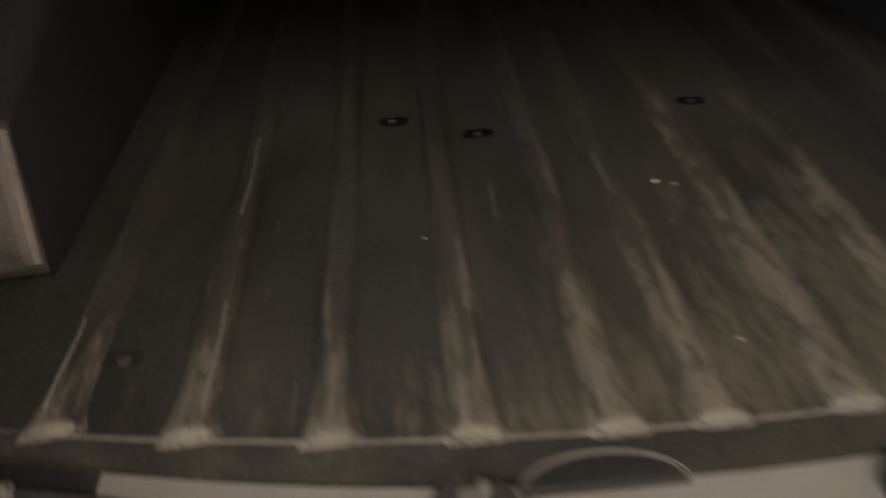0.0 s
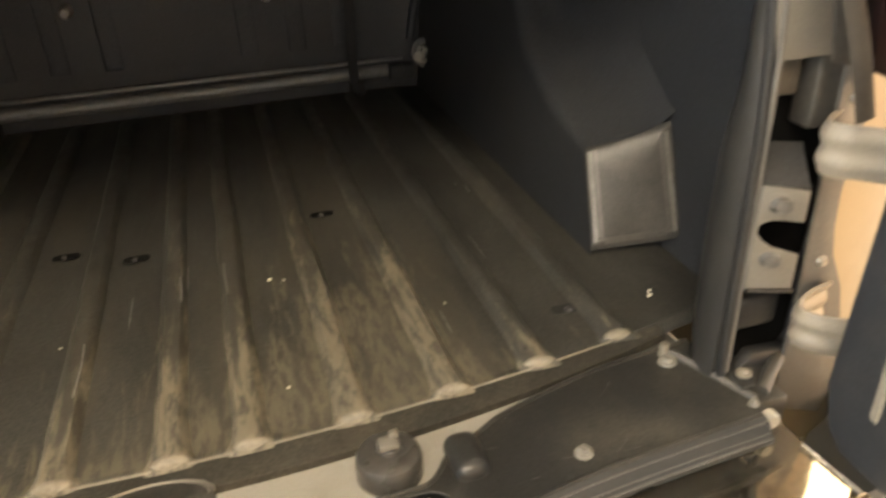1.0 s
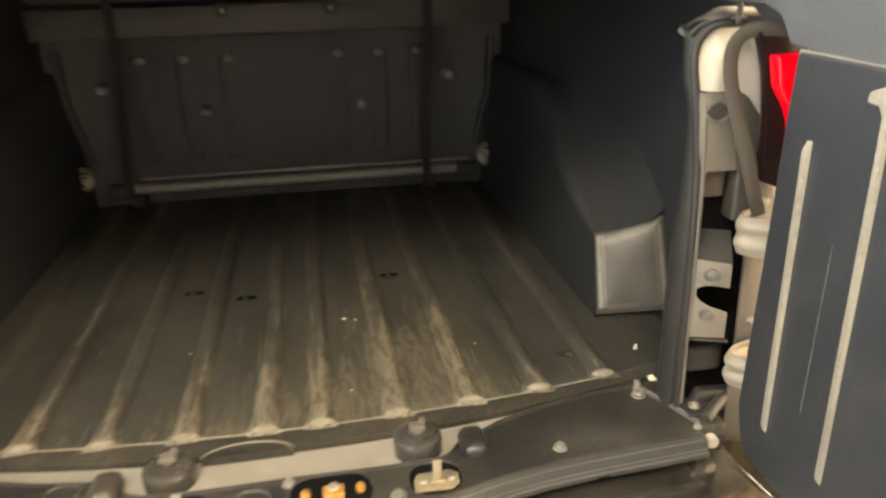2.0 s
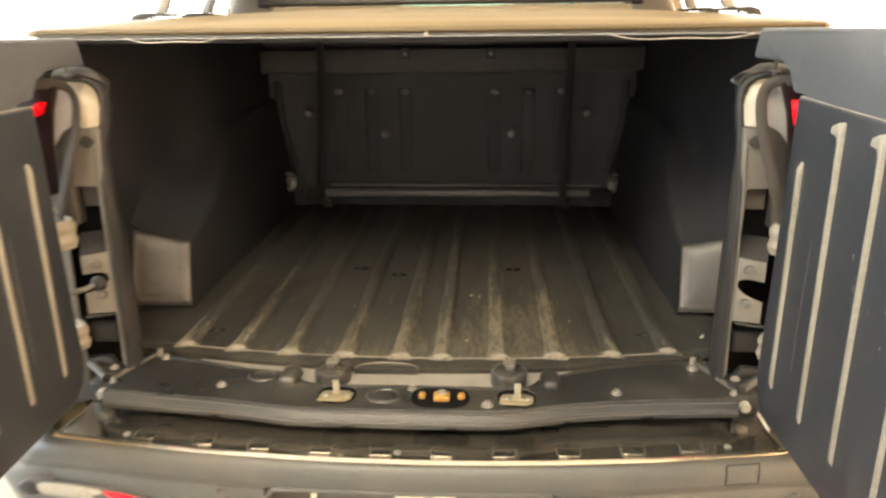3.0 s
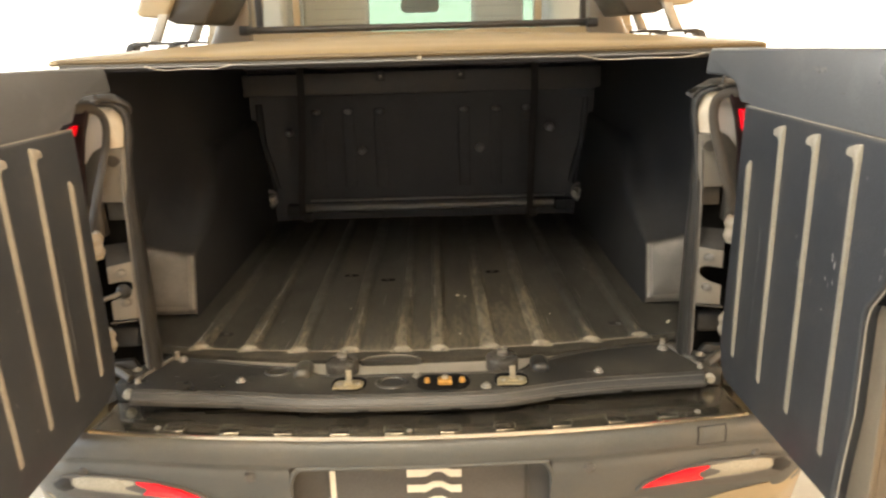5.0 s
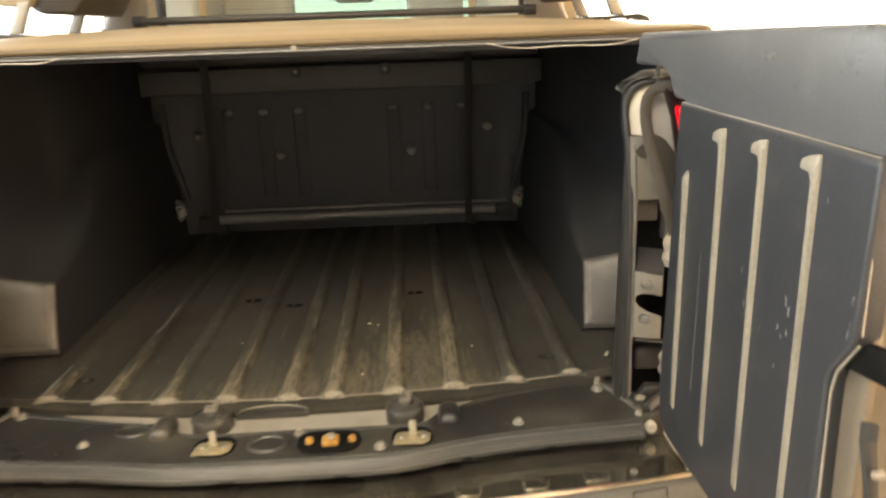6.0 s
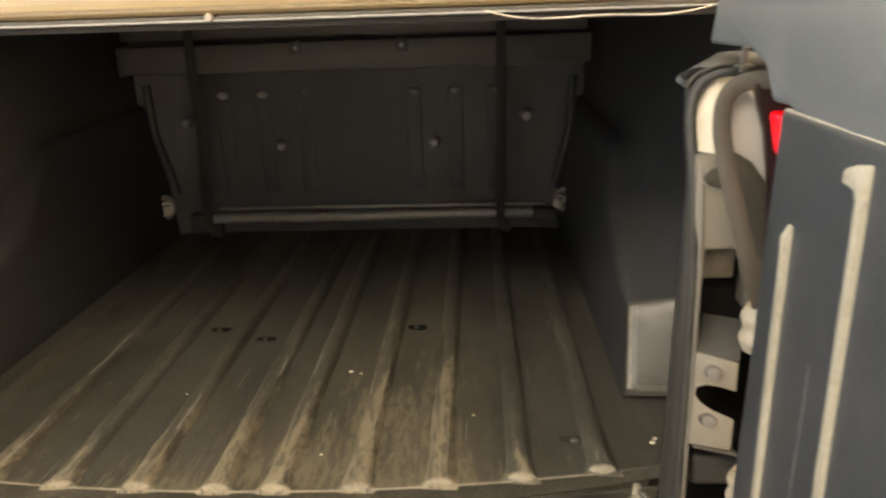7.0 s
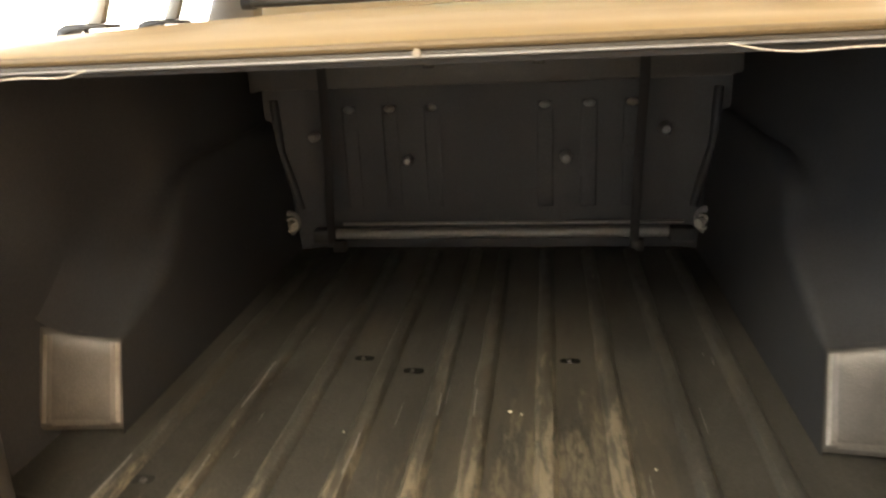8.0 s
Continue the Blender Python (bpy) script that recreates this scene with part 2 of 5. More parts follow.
liner_floor = dusty_floor("liner_floor_plastic", (0.042, 0.041, 0.036), (0.124, 0.11, 0.08), -0.035)
liner_rib = dusty_floor("worn_rib_plastic", (0.049, 0.048, 0.042), (0.188, 0.167, 0.122), 0.02, -0.055)
rib_end = material("scuffed_rib_end", (0.225, 0.205, 0.163), 0.6, grain=180, vary=0.2, bump=0.3, dirt=(0.16, 0.145, 0.11), dirt_scale=30)
sill_plastic = material("sill_plastic", (0.026, 0.026, 0.025), 0.3, grain=240, vary=0.3, bump=0.22, dirt=(0.056, 0.053, 0.045), dirt_scale=7, dirt_amount=0.32, mottle=0.3)
lip_plastic = material("sill_lip_plastic", (0.037, 0.038, 0.039), 0.42, grain=240, vary=0.12, bump=0.1, dirt=(0.065, 0.062, 0.055), dirt_scale=8, dirt_amount=0.3)
pad_rim = material("step_pad_rim", (0.085, 0.078, 0.062), 0.3, grain=200, vary=0.3, bump=0.1)
rail_plastic = material("lip_rail_plastic", (0.095, 0.094, 0.088), 0.36, grain=240, vary=0.15, bump=0.1)
door_plastic = material("door_panel_plastic", (0.025, 0.028, 0.033), 0.45, grain=300, vary=0.18, bump=0.25, dirt=(0.04, 0.041, 0.043), dirt_scale=14, dirt_amount=0.2)
door_rib = material("scuffed_door_rib", (0.255, 0.236, 0.197), 0.45, grain=160, vary=0.12, bump=0.15, dirt=(0.19, 0.176, 0.148), dirt_scale=6, dirt_amount=0.3)
faint_scuff = material("faint_scuff", (0.1, 0.1, 0.1), 0.55, grain=120, vary=0.5)
mirror_shell = material("mirror_shell", (0.5, 0.5, 0.48), 0.4, grain=100, vary=0.05)
scuff = material("scuff_mark", (0.24, 0.235, 0.225), 0.6, grain=200, vary=0.4)
body_paint = material("sand_paint", (0.34, 0.27, 0.165), 0.38, metal=0.1, grain=500, vary=0.06, bump=0.05, dirt=(0.29, 0.225, 0.135), dirt_scale=5, coat=0.4)
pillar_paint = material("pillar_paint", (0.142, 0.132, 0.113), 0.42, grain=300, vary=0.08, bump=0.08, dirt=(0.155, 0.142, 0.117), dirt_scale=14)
sill_paint = material("sill_paint", (0.285, 0.27, 0.238), 0.4, grain=300, vary=0.06, bump=0.06, dirt=(0.245, 0.226, 0.19), dirt_scale=10)
hinge_paint = material("hinge_paint", (0.27, 0.238, 0.19), 0.45, grain=300, vary=0.08, bump=0.1)
# pillar paint darkened to offset the east light that falls on the bracket
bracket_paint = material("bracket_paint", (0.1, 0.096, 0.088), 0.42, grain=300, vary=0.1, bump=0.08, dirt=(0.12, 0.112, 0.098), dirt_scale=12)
zinc = material("zinc_plate", (0.29, 0.272, 0.235), 0.42, metal=0.35, grain=160, vary=0.12, bump=0.1, dirt=(0.3, 0.27, 0.22), dirt_scale=30)
gold_zinc = material("yellow_zinc", (0.34, 0.305, 0.21), 0.42, metal=0.4, grain=120, vary=0.3, bump=0.15, dirt=(0.27, 0.225, 0.13), dirt_scale=60)
brass = material("orange_brass", (0.56, 0.31, 0.085), 0.35, metal=0.5, grain=90, vary=0.2)
steel = material("bolt_steel", (0.36, 0.345, 0.31), 0.38, metal=0.6, grain=150, vary=0.15, bump=0.1)
bolt_grey = material("grey_bolt", (0.13, 0.125, 0.115), 0.4, metal=0.4, grain=150, vary=0.15, bump=0.1)
backing_paint = material("backing_paint", (0.34, 0.33, 0.32), 0.45, grain=300, vary=0.05, bump=0.05)
# copy of the door edge paint with dim warm light put into its colour
warm_edge_paint = material("warm_lit_door_edge", (0.15, 0.125, 0.09), 0.42, grain=300, vary=0.08, bump=0.06, dirt=(0.12, 0.1, 0.075), dirt_scale=5)
# inner, softer step of the painted highlight along the cap edges
soft_highlight = material("soft_housing_highlight", (0.105, 0.099, 0.089), 0.34, grain=220, vary=0.15, bump=0.2, dirt=(0.085, 0.08, 0.072), dirt_scale=14)
# brown for the shading under the cover's rear edge, put into the colour
cover_roll_shade = material("cover_edge_shade", (0.1, 0.07, 0.032), 0.5, grain=200, vary=0.15, bump=0.1)
ledge_dust = material("dusty_ledge_plastic", (0.03, 0.028, 0.023), 0.75, grain=220, vary=0.3, bump=0.35, spec=0.25, dirt=(0.06, 0.053, 0.04), dirt_scale=9, dirt_amount=0.3, mottle=0.3)
rubber = material("black_rubber", (0.018, 0.018, 0.018), 0.6, grain=180, vary=0.25, bump=0.2)
buffer_rubber = material("buffer_rubber", (0.055, 0.052, 0.047), 0.27, grain=150, vary=0.2, bump=0.15)
strap_web = material("strap_webbing", (0.02, 0.02, 0.021), 0.75, grain=600, vary=0.3, bump=0.5)
# near-black that stands in for the shade inside holes and recesses
hole_shade = material("painted_recess_shade", (0.006, 0.006, 0.006), 0.8, vary=0.2, bump=0, spec=0.1)
seal_grey = material("grey_weather_strip", (0.055, 0.051, 0.044), 0.5, grain=140, vary=0.15)
gloss_black = material("polished_dark_step", (0.34, 0.315, 0.265), 0.0, metal=0.9, grain=14, vary=0.15, bump=0.08, bump_dist=0.004, dirt=(0.12, 0.108, 0.088), dirt_scale=9, dirt_amount=0.2)
door_upper = material("door_upper_plastic", (0.085, 0.09, 0.095), 0.3, grain=300, vary=0.1, bump=0.08, dirt=(0.11, 0.115, 0.12), dirt_scale=9, dirt_amount=0.2)
door_edge = material("door_edge_paint", (0.1, 0.103, 0.107), 0.4, grain=300, vary=0.08, bump=0.06, dirt=(0.085, 0.085, 0.083), dirt_scale=6)
chrome = material("satin_chrome", (0.75, 0.68, 0.56), 0.22, metal=1.0, grain=80, vary=0.06, bump=0.03)
bumper_plastic = material("grey_bumper_plastic", (0.08, 0.084, 0.081), 0.45, grain=450, vary=0.14, bump=0.3, dirt=(0.108, 0.103, 0.09), dirt_scale=5)
plate_grey = material("plate_recess_plastic", (0.09, 0.085, 0.078), 0.5, grain=300, vary=0.12, bump=0.2)
stop_plastic = material("white_stop_plastic", (0.4, 0.385, 0.335), 0.45, grain=120, vary=0.08, bump=0.05)
cream_mark = material("cream_mark", (0.78, 0.74, 0.62), 0.5, vary=0.05, bump=0)
red_lens = material("red_lens", (0.9, 0.0, 0.012), 0.18, grain=30, vary=0.03, bump=0.02, coat=0.3)
dark_red = material("dark_red_lens", (0.012, 0.006, 0.006), 0.3, vary=0.1, bump=0, spec=0.3)
clear_lens = material("clear_lens", (0.33, 0.31, 0.25), 0.25, grain=200, vary=0.12, bump=0.1, coat=0.4)
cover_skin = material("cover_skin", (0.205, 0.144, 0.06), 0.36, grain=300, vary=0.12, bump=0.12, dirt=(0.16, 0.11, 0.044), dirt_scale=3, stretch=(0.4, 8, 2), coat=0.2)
cover_trim = material("cover_edge_rubber", (0.03, 0.027, 0.022), 0.5, grain=200)
alloy = material("grey_alloy", (0.33, 0.31, 0.27), 0.4, metal=0.5, grain=200, vary=0.1)
cord_white = material("white_cord", (0.62, 0.58, 0.5), 0.6, grain=400, vary=0.15)
# band tone raised above the front wall's to stand in for light it catches
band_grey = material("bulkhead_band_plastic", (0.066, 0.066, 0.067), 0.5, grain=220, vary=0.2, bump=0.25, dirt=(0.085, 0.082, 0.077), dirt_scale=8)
satin_grey = material("satin_grey_tube", (0.22, 0.225, 0.23), 0.36, metal=0.2, grain=120, vary=0.15)
black_bar = material("satin_black_bar", (0.03, 0.028, 0.025), 0.35, grain=200, vary=0.15)
# dark brown carries the shade on the wing's underside
wing_shade = material("wing_underside_shade", (0.035, 0.03, 0.023), 0.4, grain=250, vary=0.15, bump=0.15)
leg_paint = material("leg_paint", (0.17, 0.15, 0.12), 0.32, metal=0.15, grain=300, vary=0.08, bump=0.05, coat=0.3)
seat_cloth = material("seat_cloth", (0.55, 0.53, 0.48), 0.8, grain=400, vary=0.1, bump=0.3)
south_paint = material("beige_wall_paint", (0.62, 0.6, 0.57), 0.6, grain=80, vary=0.03, bump=0.06, dirt=(0.57, 0.55, 0.51), dirt_scale=1.2)
tile_mat = material("cream_floor_tile", (0.3, 0.285, 0.25), 0.3, grain=25, vary=0.05, bump=0.03, dirt=(0.26, 0.24, 0.205), dirt_scale=2)
grout = material("grout", (0.35, 0.32, 0.27), 0.8, grain=200, vary=0.2)
wall_white = material("white_wall_paint", (0.82, 0.8, 0.75), 0.6, grain=80, vary=0.03, bump=0.06, dirt=(0.78, 0.75, 0.68), dirt_scale=1.2)
panel_glow = bpy.data.materials.new("lamp_diffuser")
panel_glow.use_nodes = True
panel_glow.node_tree.nodes["Principled BSDF"].inputs["Emission Color"].default_value = (1, 0.84, 0.58, 1)
panel_glow.node_tree.nodes["Principled BSDF"].inputs["Emission Strength"].default_value = 7.0
glass = bpy.data.materials.new("tinted_window_glass")
glass.use_nodes = True
gb = glass.node_tree.nodes["Principled BSDF"]
gb.inputs["Base Color"].default_value = (0.8, 0.85, 0.82, 1)
gb.inputs["Transmission Weight"].default_value = 1.0
gb.inputs["Roughness"].default_value = 0.0
gb.inputs["IOR"].default_value = 1.1

shield_glass = glass.copy()
shield_glass.name = "green_windscreen_glass"
shield_glass.node_tree.nodes["Principled BSDF"].inputs["Base Color"].default_value = (0.085, 0.13, 0.11, 1)
haze = bpy.data.materials.new("bright_outdoors")
haze.use_nodes = True
hb = haze.node_tree.nodes["Principled BSDF"]
hb.inputs["Base Color"].default_value = (0.8, 0.8, 0.78, 1)
hb.inputs["Emission Color"].default_value = (1.0, 0.97, 0.9, 1)
hb.inputs["Emission Strength"].default_value = 2.8

# ---- the room ----
floor = tagged(finish("floor", box(-4.6, 4.6, -5.6, 8.6, -0.12, -0.006), grout), "cream tiled showroom floor with thin joints", "floor", kind="structure")


def room_wall(name, x0, x1, y0, y1, z0, z1, label, paint=None):
    return tagged(finish(name, box(x0, x1, y0, y1, z0, z1), paint or wall_white, smooth=0), label, "wall", kind="structure")


# unseen wall behind the camera, toned for the light it bounces forward
room_wall("wall_south", -4.6, 4.6, -5.6, -5.4, 0, 3.3, "added unseen pale beige wall, toned for the light it bounces", south_paint)
for nm, z0, z1 in (("wall_east_low", 0, 0.35), ("wall_east_high", 2.9, 3.3)):
    room_wall(nm, 4.4, 4.6, -5.4, 8.4, z0, z1, "white painted wall strip beside the glazing")
for nm, z0, z1 in (("wall_west_low", 0, 0.8), ("wall_west_high", 3.0, 3.3)):
    room_wall(nm, -4.6, -4.4, -5.4, 8.4, z0, z1, "pale beige painted wall strip beside the glazing", south_paint)
for nm, z0, z1 in (("wall_north_low", 0, 0.5), ("wall_north_high", 3.1, 3.3)):
    room_wall(nm, -4.6, 4.6, 8.4, 8.6, z0, z1, "white painted wall strip beside the glazing")
tagged(finish("ceiling", box(-4.6, 4.6, -5.6, 8.6, 3.3, 3.4), wall_white, smooth=0), "white showroom ceiling", "ceiling", kind="structure")
for cx, cy, hw in ((-0.7, -1.9, 1.2), (2.7, 1.6, 0.7)):
    lampbox = empty("ceiling_light", "flat warm white ceiling light panel", "lamp", (cx, cy, 3.3), "ceiling lights")
    part("frame", box(-hw - 0.05, hw + 0.05, -0.65, 0.65, -0.1, -0.001, 0.01), alloy, lampbox)
    part("diffuser", box(-hw, hw, -0.6, 0.6, -0.115, -0.101), panel_glow, lampbox)
tagged(finish("backdrop_north", box(-14, 14, 13.0, 13.1, -1, 9), haze, smooth=0), "plain bright hazy outdoors beyond the glazing", "backdrop", kind="structure")
tagged(finish("backdrop_west", box(-10.1, -10.0, -12, 13, -1, 9), haze, smooth=0), "plain bright hazy outdoors beyond the glazing", "backdrop", kind="structure")
tagged(finish("backdrop_east", box(10.0, 10.1, -12, 13, -1, 9), haze, smooth=0), "plain bright hazy outdoors beyond the glazing", "backdrop", kind="structure")

# ---- truck ----
truck = empty("pickup_truck", "beige-grey pickup truck with open split tail doors", "pickup truck")
RIB_X = [-0.5495, -0.4235, -0.2975, -0.1715, -0.0455, 0.0455, 0.1715, 0.2975, 0.4235, 0.5495]


def floor_end(x):
    return 0.155 * x * x + 0.005


# the bed liner: a ribbed floor tray, sides with wheel housings, front wall
liner = empty("bed_liner", "black plastic bed liner with scuffed ribbed floor", "bed liner", (0, 0, 0.76))
DZ = Vector((0, 0, -0.76))


def lp(name, bm, mat, label=""):
    bmesh.ops.translate(bm, vec=DZ, verts=bm.verts)
    return part(name, bm, mat, liner, label)


def tray(u, v):
    x, s = u, v
    y0 = floor_end(x)
    if s < 0:
        return Vector((x, y0 - 0.004 + s * 0.008, 0.794 + s * 0.014))
    y = y0 + s * (1.4 - y0)
    return Vector((x, y, 0.7905 + 0.0045 * math.exp(-(y - y0) / 0.009)))


lp("floor_panel", sheet(tray, span(-0.775, 0.775, 60), [-1.0, -0.5, 0.0, 0.003, 0.006, 0.01, 0.015, 0.022] + span(0.04, 1, 20), 0.006), liner_floor, "dusty black floor panel")


def floor_rib(x):
    w, h = 0.0155, 0.0135
    y0 = floor_end(x) + 0.003

    def f(u, v):
        wob = 0.0028 * noise.noise(Vector((x * 9, v * 8, u * 0.7))) + 0.0012 * noise.noise(Vector((x * 31, v * 34, u * 1.3)))
        e = min(1.0, (1.36 - v) / 0.03, math.sqrt(max(0.0, (v - y0 + 0.011) / 0.012)))
        prof = [(-w - 0.005, 0), (-w - 0.001, 0.5), (-w + 0.005, 0.94), (0, 1.06), (w - 0.005, 0.94), (w + 0.001, 0.5), (w + 0.005, 0)][int(u)]
        # the rib spreads towards its rear end, so that the pans between end round
        prof = (prof[0] * (1 + (0.55, 0.4, 0.2, 0, 0.2, 0.4, 0.55)[int(u)] * math.exp(-max(0.0, v - y0) / 0.014)), prof[1])
        return Vector((x + prof[0] + wob, v, 0.789 + (h * prof[1] * (1 + 0.22 * noise.noise(Vector((x * 17, v * 19, u * 0.5)))) + 0.0025) * max(0.0, e)))
    return sheet(f, range(7), [y0 - 0.011, y0 - 0.009, y0 - 0.006, y0 - 0.003, y0, y0 + 0.005, y0 + 0.011] + span(y0 + 0.02, 1.36, 90))


def rib_nub(x):
    y0 = floor_end(x)
    bm = bmesh.new()
    bmesh.ops.create_uvsphere(bm, u_segments=20, v_segments=10, radius=1.0, matrix=Matrix.LocRotScale((x, y0 + 0.003, 0.795), None, (0.0225, 0.0095, 0.0105)))
    return bm


for x in RIB_X:
    lp("floor_rib", floor_rib(x), liner_rib, "worn raised floor rib")
    lp("rib_end", rib_nub(x), rib_end, "pale scuffed rib end")
# pale worn line along the rear edge
lp("floor_edge", tube([(x, floor_end(x) - 0.003, 0.7945) for x in span(-0.56, 0.56, 70)], 0.0016, 6), rib_end, "pale scuffed floor edge")
lp("floor_lip", sheet(lambda u, v: Vector((u, floor_end(u) + [0.002, -0.005, -0.01, -0.037 + 0.06 * u * u, -0.041 + 0.06 * u * u, -0.042 + 0.06 * u * u][v], [0.7928, 0.7922, 0.7905, 0.788, 0.7862, 0.774][v])), span(-0.62, 0.62, 60), range(6)), ledge_dust, "dark dusty ledge behind the floor")


def side_wall(sgn):
    """Liner side behind the rear corner, set back from the wheel housing."""
    def f(u, v):
        y, z = u, v
        x = 0.778
        x -= 0.02 * max(0, 1 - (z - 0.79) / 0.05) ** 2 if z < 0.84 else 0
        return Vector((sgn * x, y, z))
    return sheet(f, span(-0.05, 1.42, 40), [0.786, 0.79, 0.795, 0.802, 0.812, 0.825, 0.84] + span(0.88, 1.47, 12), 0.006)


# how high the shoulder of the wheel housing stands at each y: it sweeps up and runs out into the side wall
SHOULDER = [(0.0, 0.957), (0.345, 0.959), (0.42, 0.983), (0.5, 1.013), (0.56, 1.044), (0.61, 1.079), (0.65, 1.116), (0.69, 1.155), (0.74, 1.185), (0.82, 1.205), (1.42, 1.22)]


def straight(table, x):
    for (xa, va), (xb, vb) in zip(table, table[1:]):
        if x <= xb:
            return va + (vb - va) * (x - xa) / (xb - xa)
    return table[-1][1]


def inner_x(z):
    """The housing's inner face leans outwards as it rises."""
    return straight([(0.7, 0.623), (0.79, 0.624), (0.96, 0.636), (1.05, 0.641), (1.35, 0.69), (1.5, 0.7)], z)


def housing(sgn):
    """Wheel housing: an upright inner face and a soft shoulder that climbs forward, with the side wall above it."""
    def f(u, v):
        y = u
        ze = straight(SHOULDER, y)
        fillet = 0.012 + 0.045 * max(0.0, min(1.0, (y - 0.34) / 0.3))
        outer = mixed([(0.3, 0.776), (0.45, 0.772), (1.05, 0.7), (1.42, 0.698)], y)
        xa, xe = inner_x(ze - fillet), inner_x(ze)
        reach = min(fillet, 0.5 * (outer - xe))
        if v <= 8:
            z = 0.783 + (ze - fillet - 0.783) * v / 8
            x = inner_x(z)
        elif v <= 16:
            t = (v - 8) / 8
            z = ze - fillet * (1 - t) ** 2
            x = xa + (xe + reach - xa) * t * t
        elif v <= 22:
            t = (v - 16) / 6
            x = xe + reach + (outer - xe - reach) * t
            z = ze + 0.03 * t + (0.03 + 0.05 * min(1.0, max(0.0, (y - 0.36) / 0.1))) * t ** 4
        else:
            t = (v - 22) / 6
            x = outer
            top = ze + 0.06 + 0.05 * min(1.0, max(0.0, (y - 0.36) / 0.1))
            z = top + (1.472 - top) * t
        fade = max(0.0, 1 - (y - 0.345) / 0.25)
        slant = max(0.0, 0.957 - z) * 0.42
        return Vector((sgn * x, y - (slant + 0.36 * max(0.0, min(x, 0.77) - 0.64)) * fade, z))
    return sheet(f, span(0.345, 0.8, 36) + span(0.83, 1.41, 20), range(29))


for sgn in (-1, 1):
    lp("side_panel", side_wall(sgn), liner_side, "black grained side panel")
    hb = housing(sgn)
    hobj = lp("wheel_housing", hb, liner_side, "boxed black wheel housing")
    corners = [Vector((sgn * x, y, z)) for x, y, z in ((0.630, 0.279, 0.807), (0.640, 0.344, 0.953), (0.762, 0.3, 0.990), (0.766, 0.243, 0.822))]
    out = (corners[1] - corners[0]).cross(corners[2] - corners[0]).normalized()
    out = out if out.y < 0 else -out
    def pillow(u, v):
        k = max(abs(2 * u - 1), abs(2 * v - 1))
        return (corners[0].lerp(corners[3], u)).lerp(corners[1].lerp(corners[2], u), v) + DZ + out * (0.005 * (1 - k ** 4) - 0.002 * k ** 10)
    cap = part("end_cap", sheet(pillow, span(-0.05, 1.05, 26), span(-0.05, 1.05, 26)), housing_plastic, hobj, "scuffed wheel housing end, its sheen put into a paler tone")
    # strips paint the light that the cap's rounded edges catch
    for lo, hi, tone in ((0.0, 0.06, housing_highlight), (0.94, 1.0, housing_highlight), (0.06, 0.13, soft_highlight), (0.87, 0.94, soft_highlight)):
        part("cap_highlight", sheet(lambda u, v: pillow(u, v) + out * 0.0006, span(lo, hi, 4), span(0.03, 0.97, 12)), tone, cap, "pale strip painting the light on the cap's rounded edge")
    part("cap_highlight", sheet(lambda u, v: pillow(u, v) + out * 0.0006, span(0.13, 0.87, 12), span(0.0, 0.07, 4)), soft_highlight, cap, "pale strip painting the light on the cap's rounded edge")

# front wall: sunk field, corner returns, upright ribs
lp("front_panel", sheet(lambda u, v: Vector((u, 1.395 - 0.05 * max(0, (abs(u) - 0.56) / 0.13) ** 1.3, v)), span(-0.69, 0.69, 46), span(0.786, 1.46, 20), 0.006), front_plastic, "black front wall of the liner")
for x in (-0.433, -0.305, -0.175, 0.169, 0.299, 0.423):
    lp("front_rib", box(x - 0.027, x + 0.027, 1.387, 1.403, 0.92, 1.252, 0.0079, 5), front_plastic)
    # pale nub stands in for the specular glint on each rib top
    lp("rib_glint", lathe([(0, 0.011), (0.008, 0.009), (0.013, 0.004), (0.015, 0)], facing_rear(1.387) @ Matrix.LocRotScale((x, 1.238, 0), None, (1.2, 0.8, 1)), 14), satin_grey)
for sgn in (-1, 1):
    lp("corner_rib", tube([(sgn * 0.655, 1.345, 1.28), (sgn * 0.65, 1.345, 1.12), (sgn * 0.62, 1.35, 1.0), (sgn * 0.61, 1.36, 0.93)], 0.013, 12), front_plastic)
lp("front_ledge", slab([(-0.69, 1.312), (-0.66, 1.318), (0.66, 1.318), (0.695, 1.326), (0.695, 1.405), (-0.69, 1.398)], -0.14, facing_rear(1.25), 0.006), band_grey, "grey ledge across the front wall, tone lifted for the light it catches")
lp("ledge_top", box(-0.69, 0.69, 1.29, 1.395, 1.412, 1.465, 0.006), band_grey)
for x in (-0.155, 0.152):
    lp("ledge_clip", slab([(x - 0.016, 1.366), (x + 0.016, 1.366), (x + 0.016, 1.408), (x - 0.016, 1.408)], 0.006, facing_rear(1.251), 0.003), rubber)
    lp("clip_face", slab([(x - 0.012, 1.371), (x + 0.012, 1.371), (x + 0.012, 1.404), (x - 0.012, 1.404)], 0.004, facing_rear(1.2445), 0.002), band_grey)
    lp("clip_screw", lathe([(0, 0.004), (0.005, 0.003), (0.006, 0)], facing_rear(1.2405) @ Matrix.Translation((x, 1.384, 0)), 10), steel)
for x, y, z, r in ((-0.545, 1.385, 1.16, 0.014), (0.517, 1.385, 1.16, 0.017), (-0.253, 1.39, 1.08, 0.014), (0.231, 1.39, 1.08, 0.016)):
    lp("wall_plug", lathe([(0, 0.045), (r * 0.7, 0.043), (r, 0.035), (r * 1.15, 0.0)], facing_rear(y) @ Matrix.Translation((x, z, 0)), 16), satin_grey, "grey plastic plug")
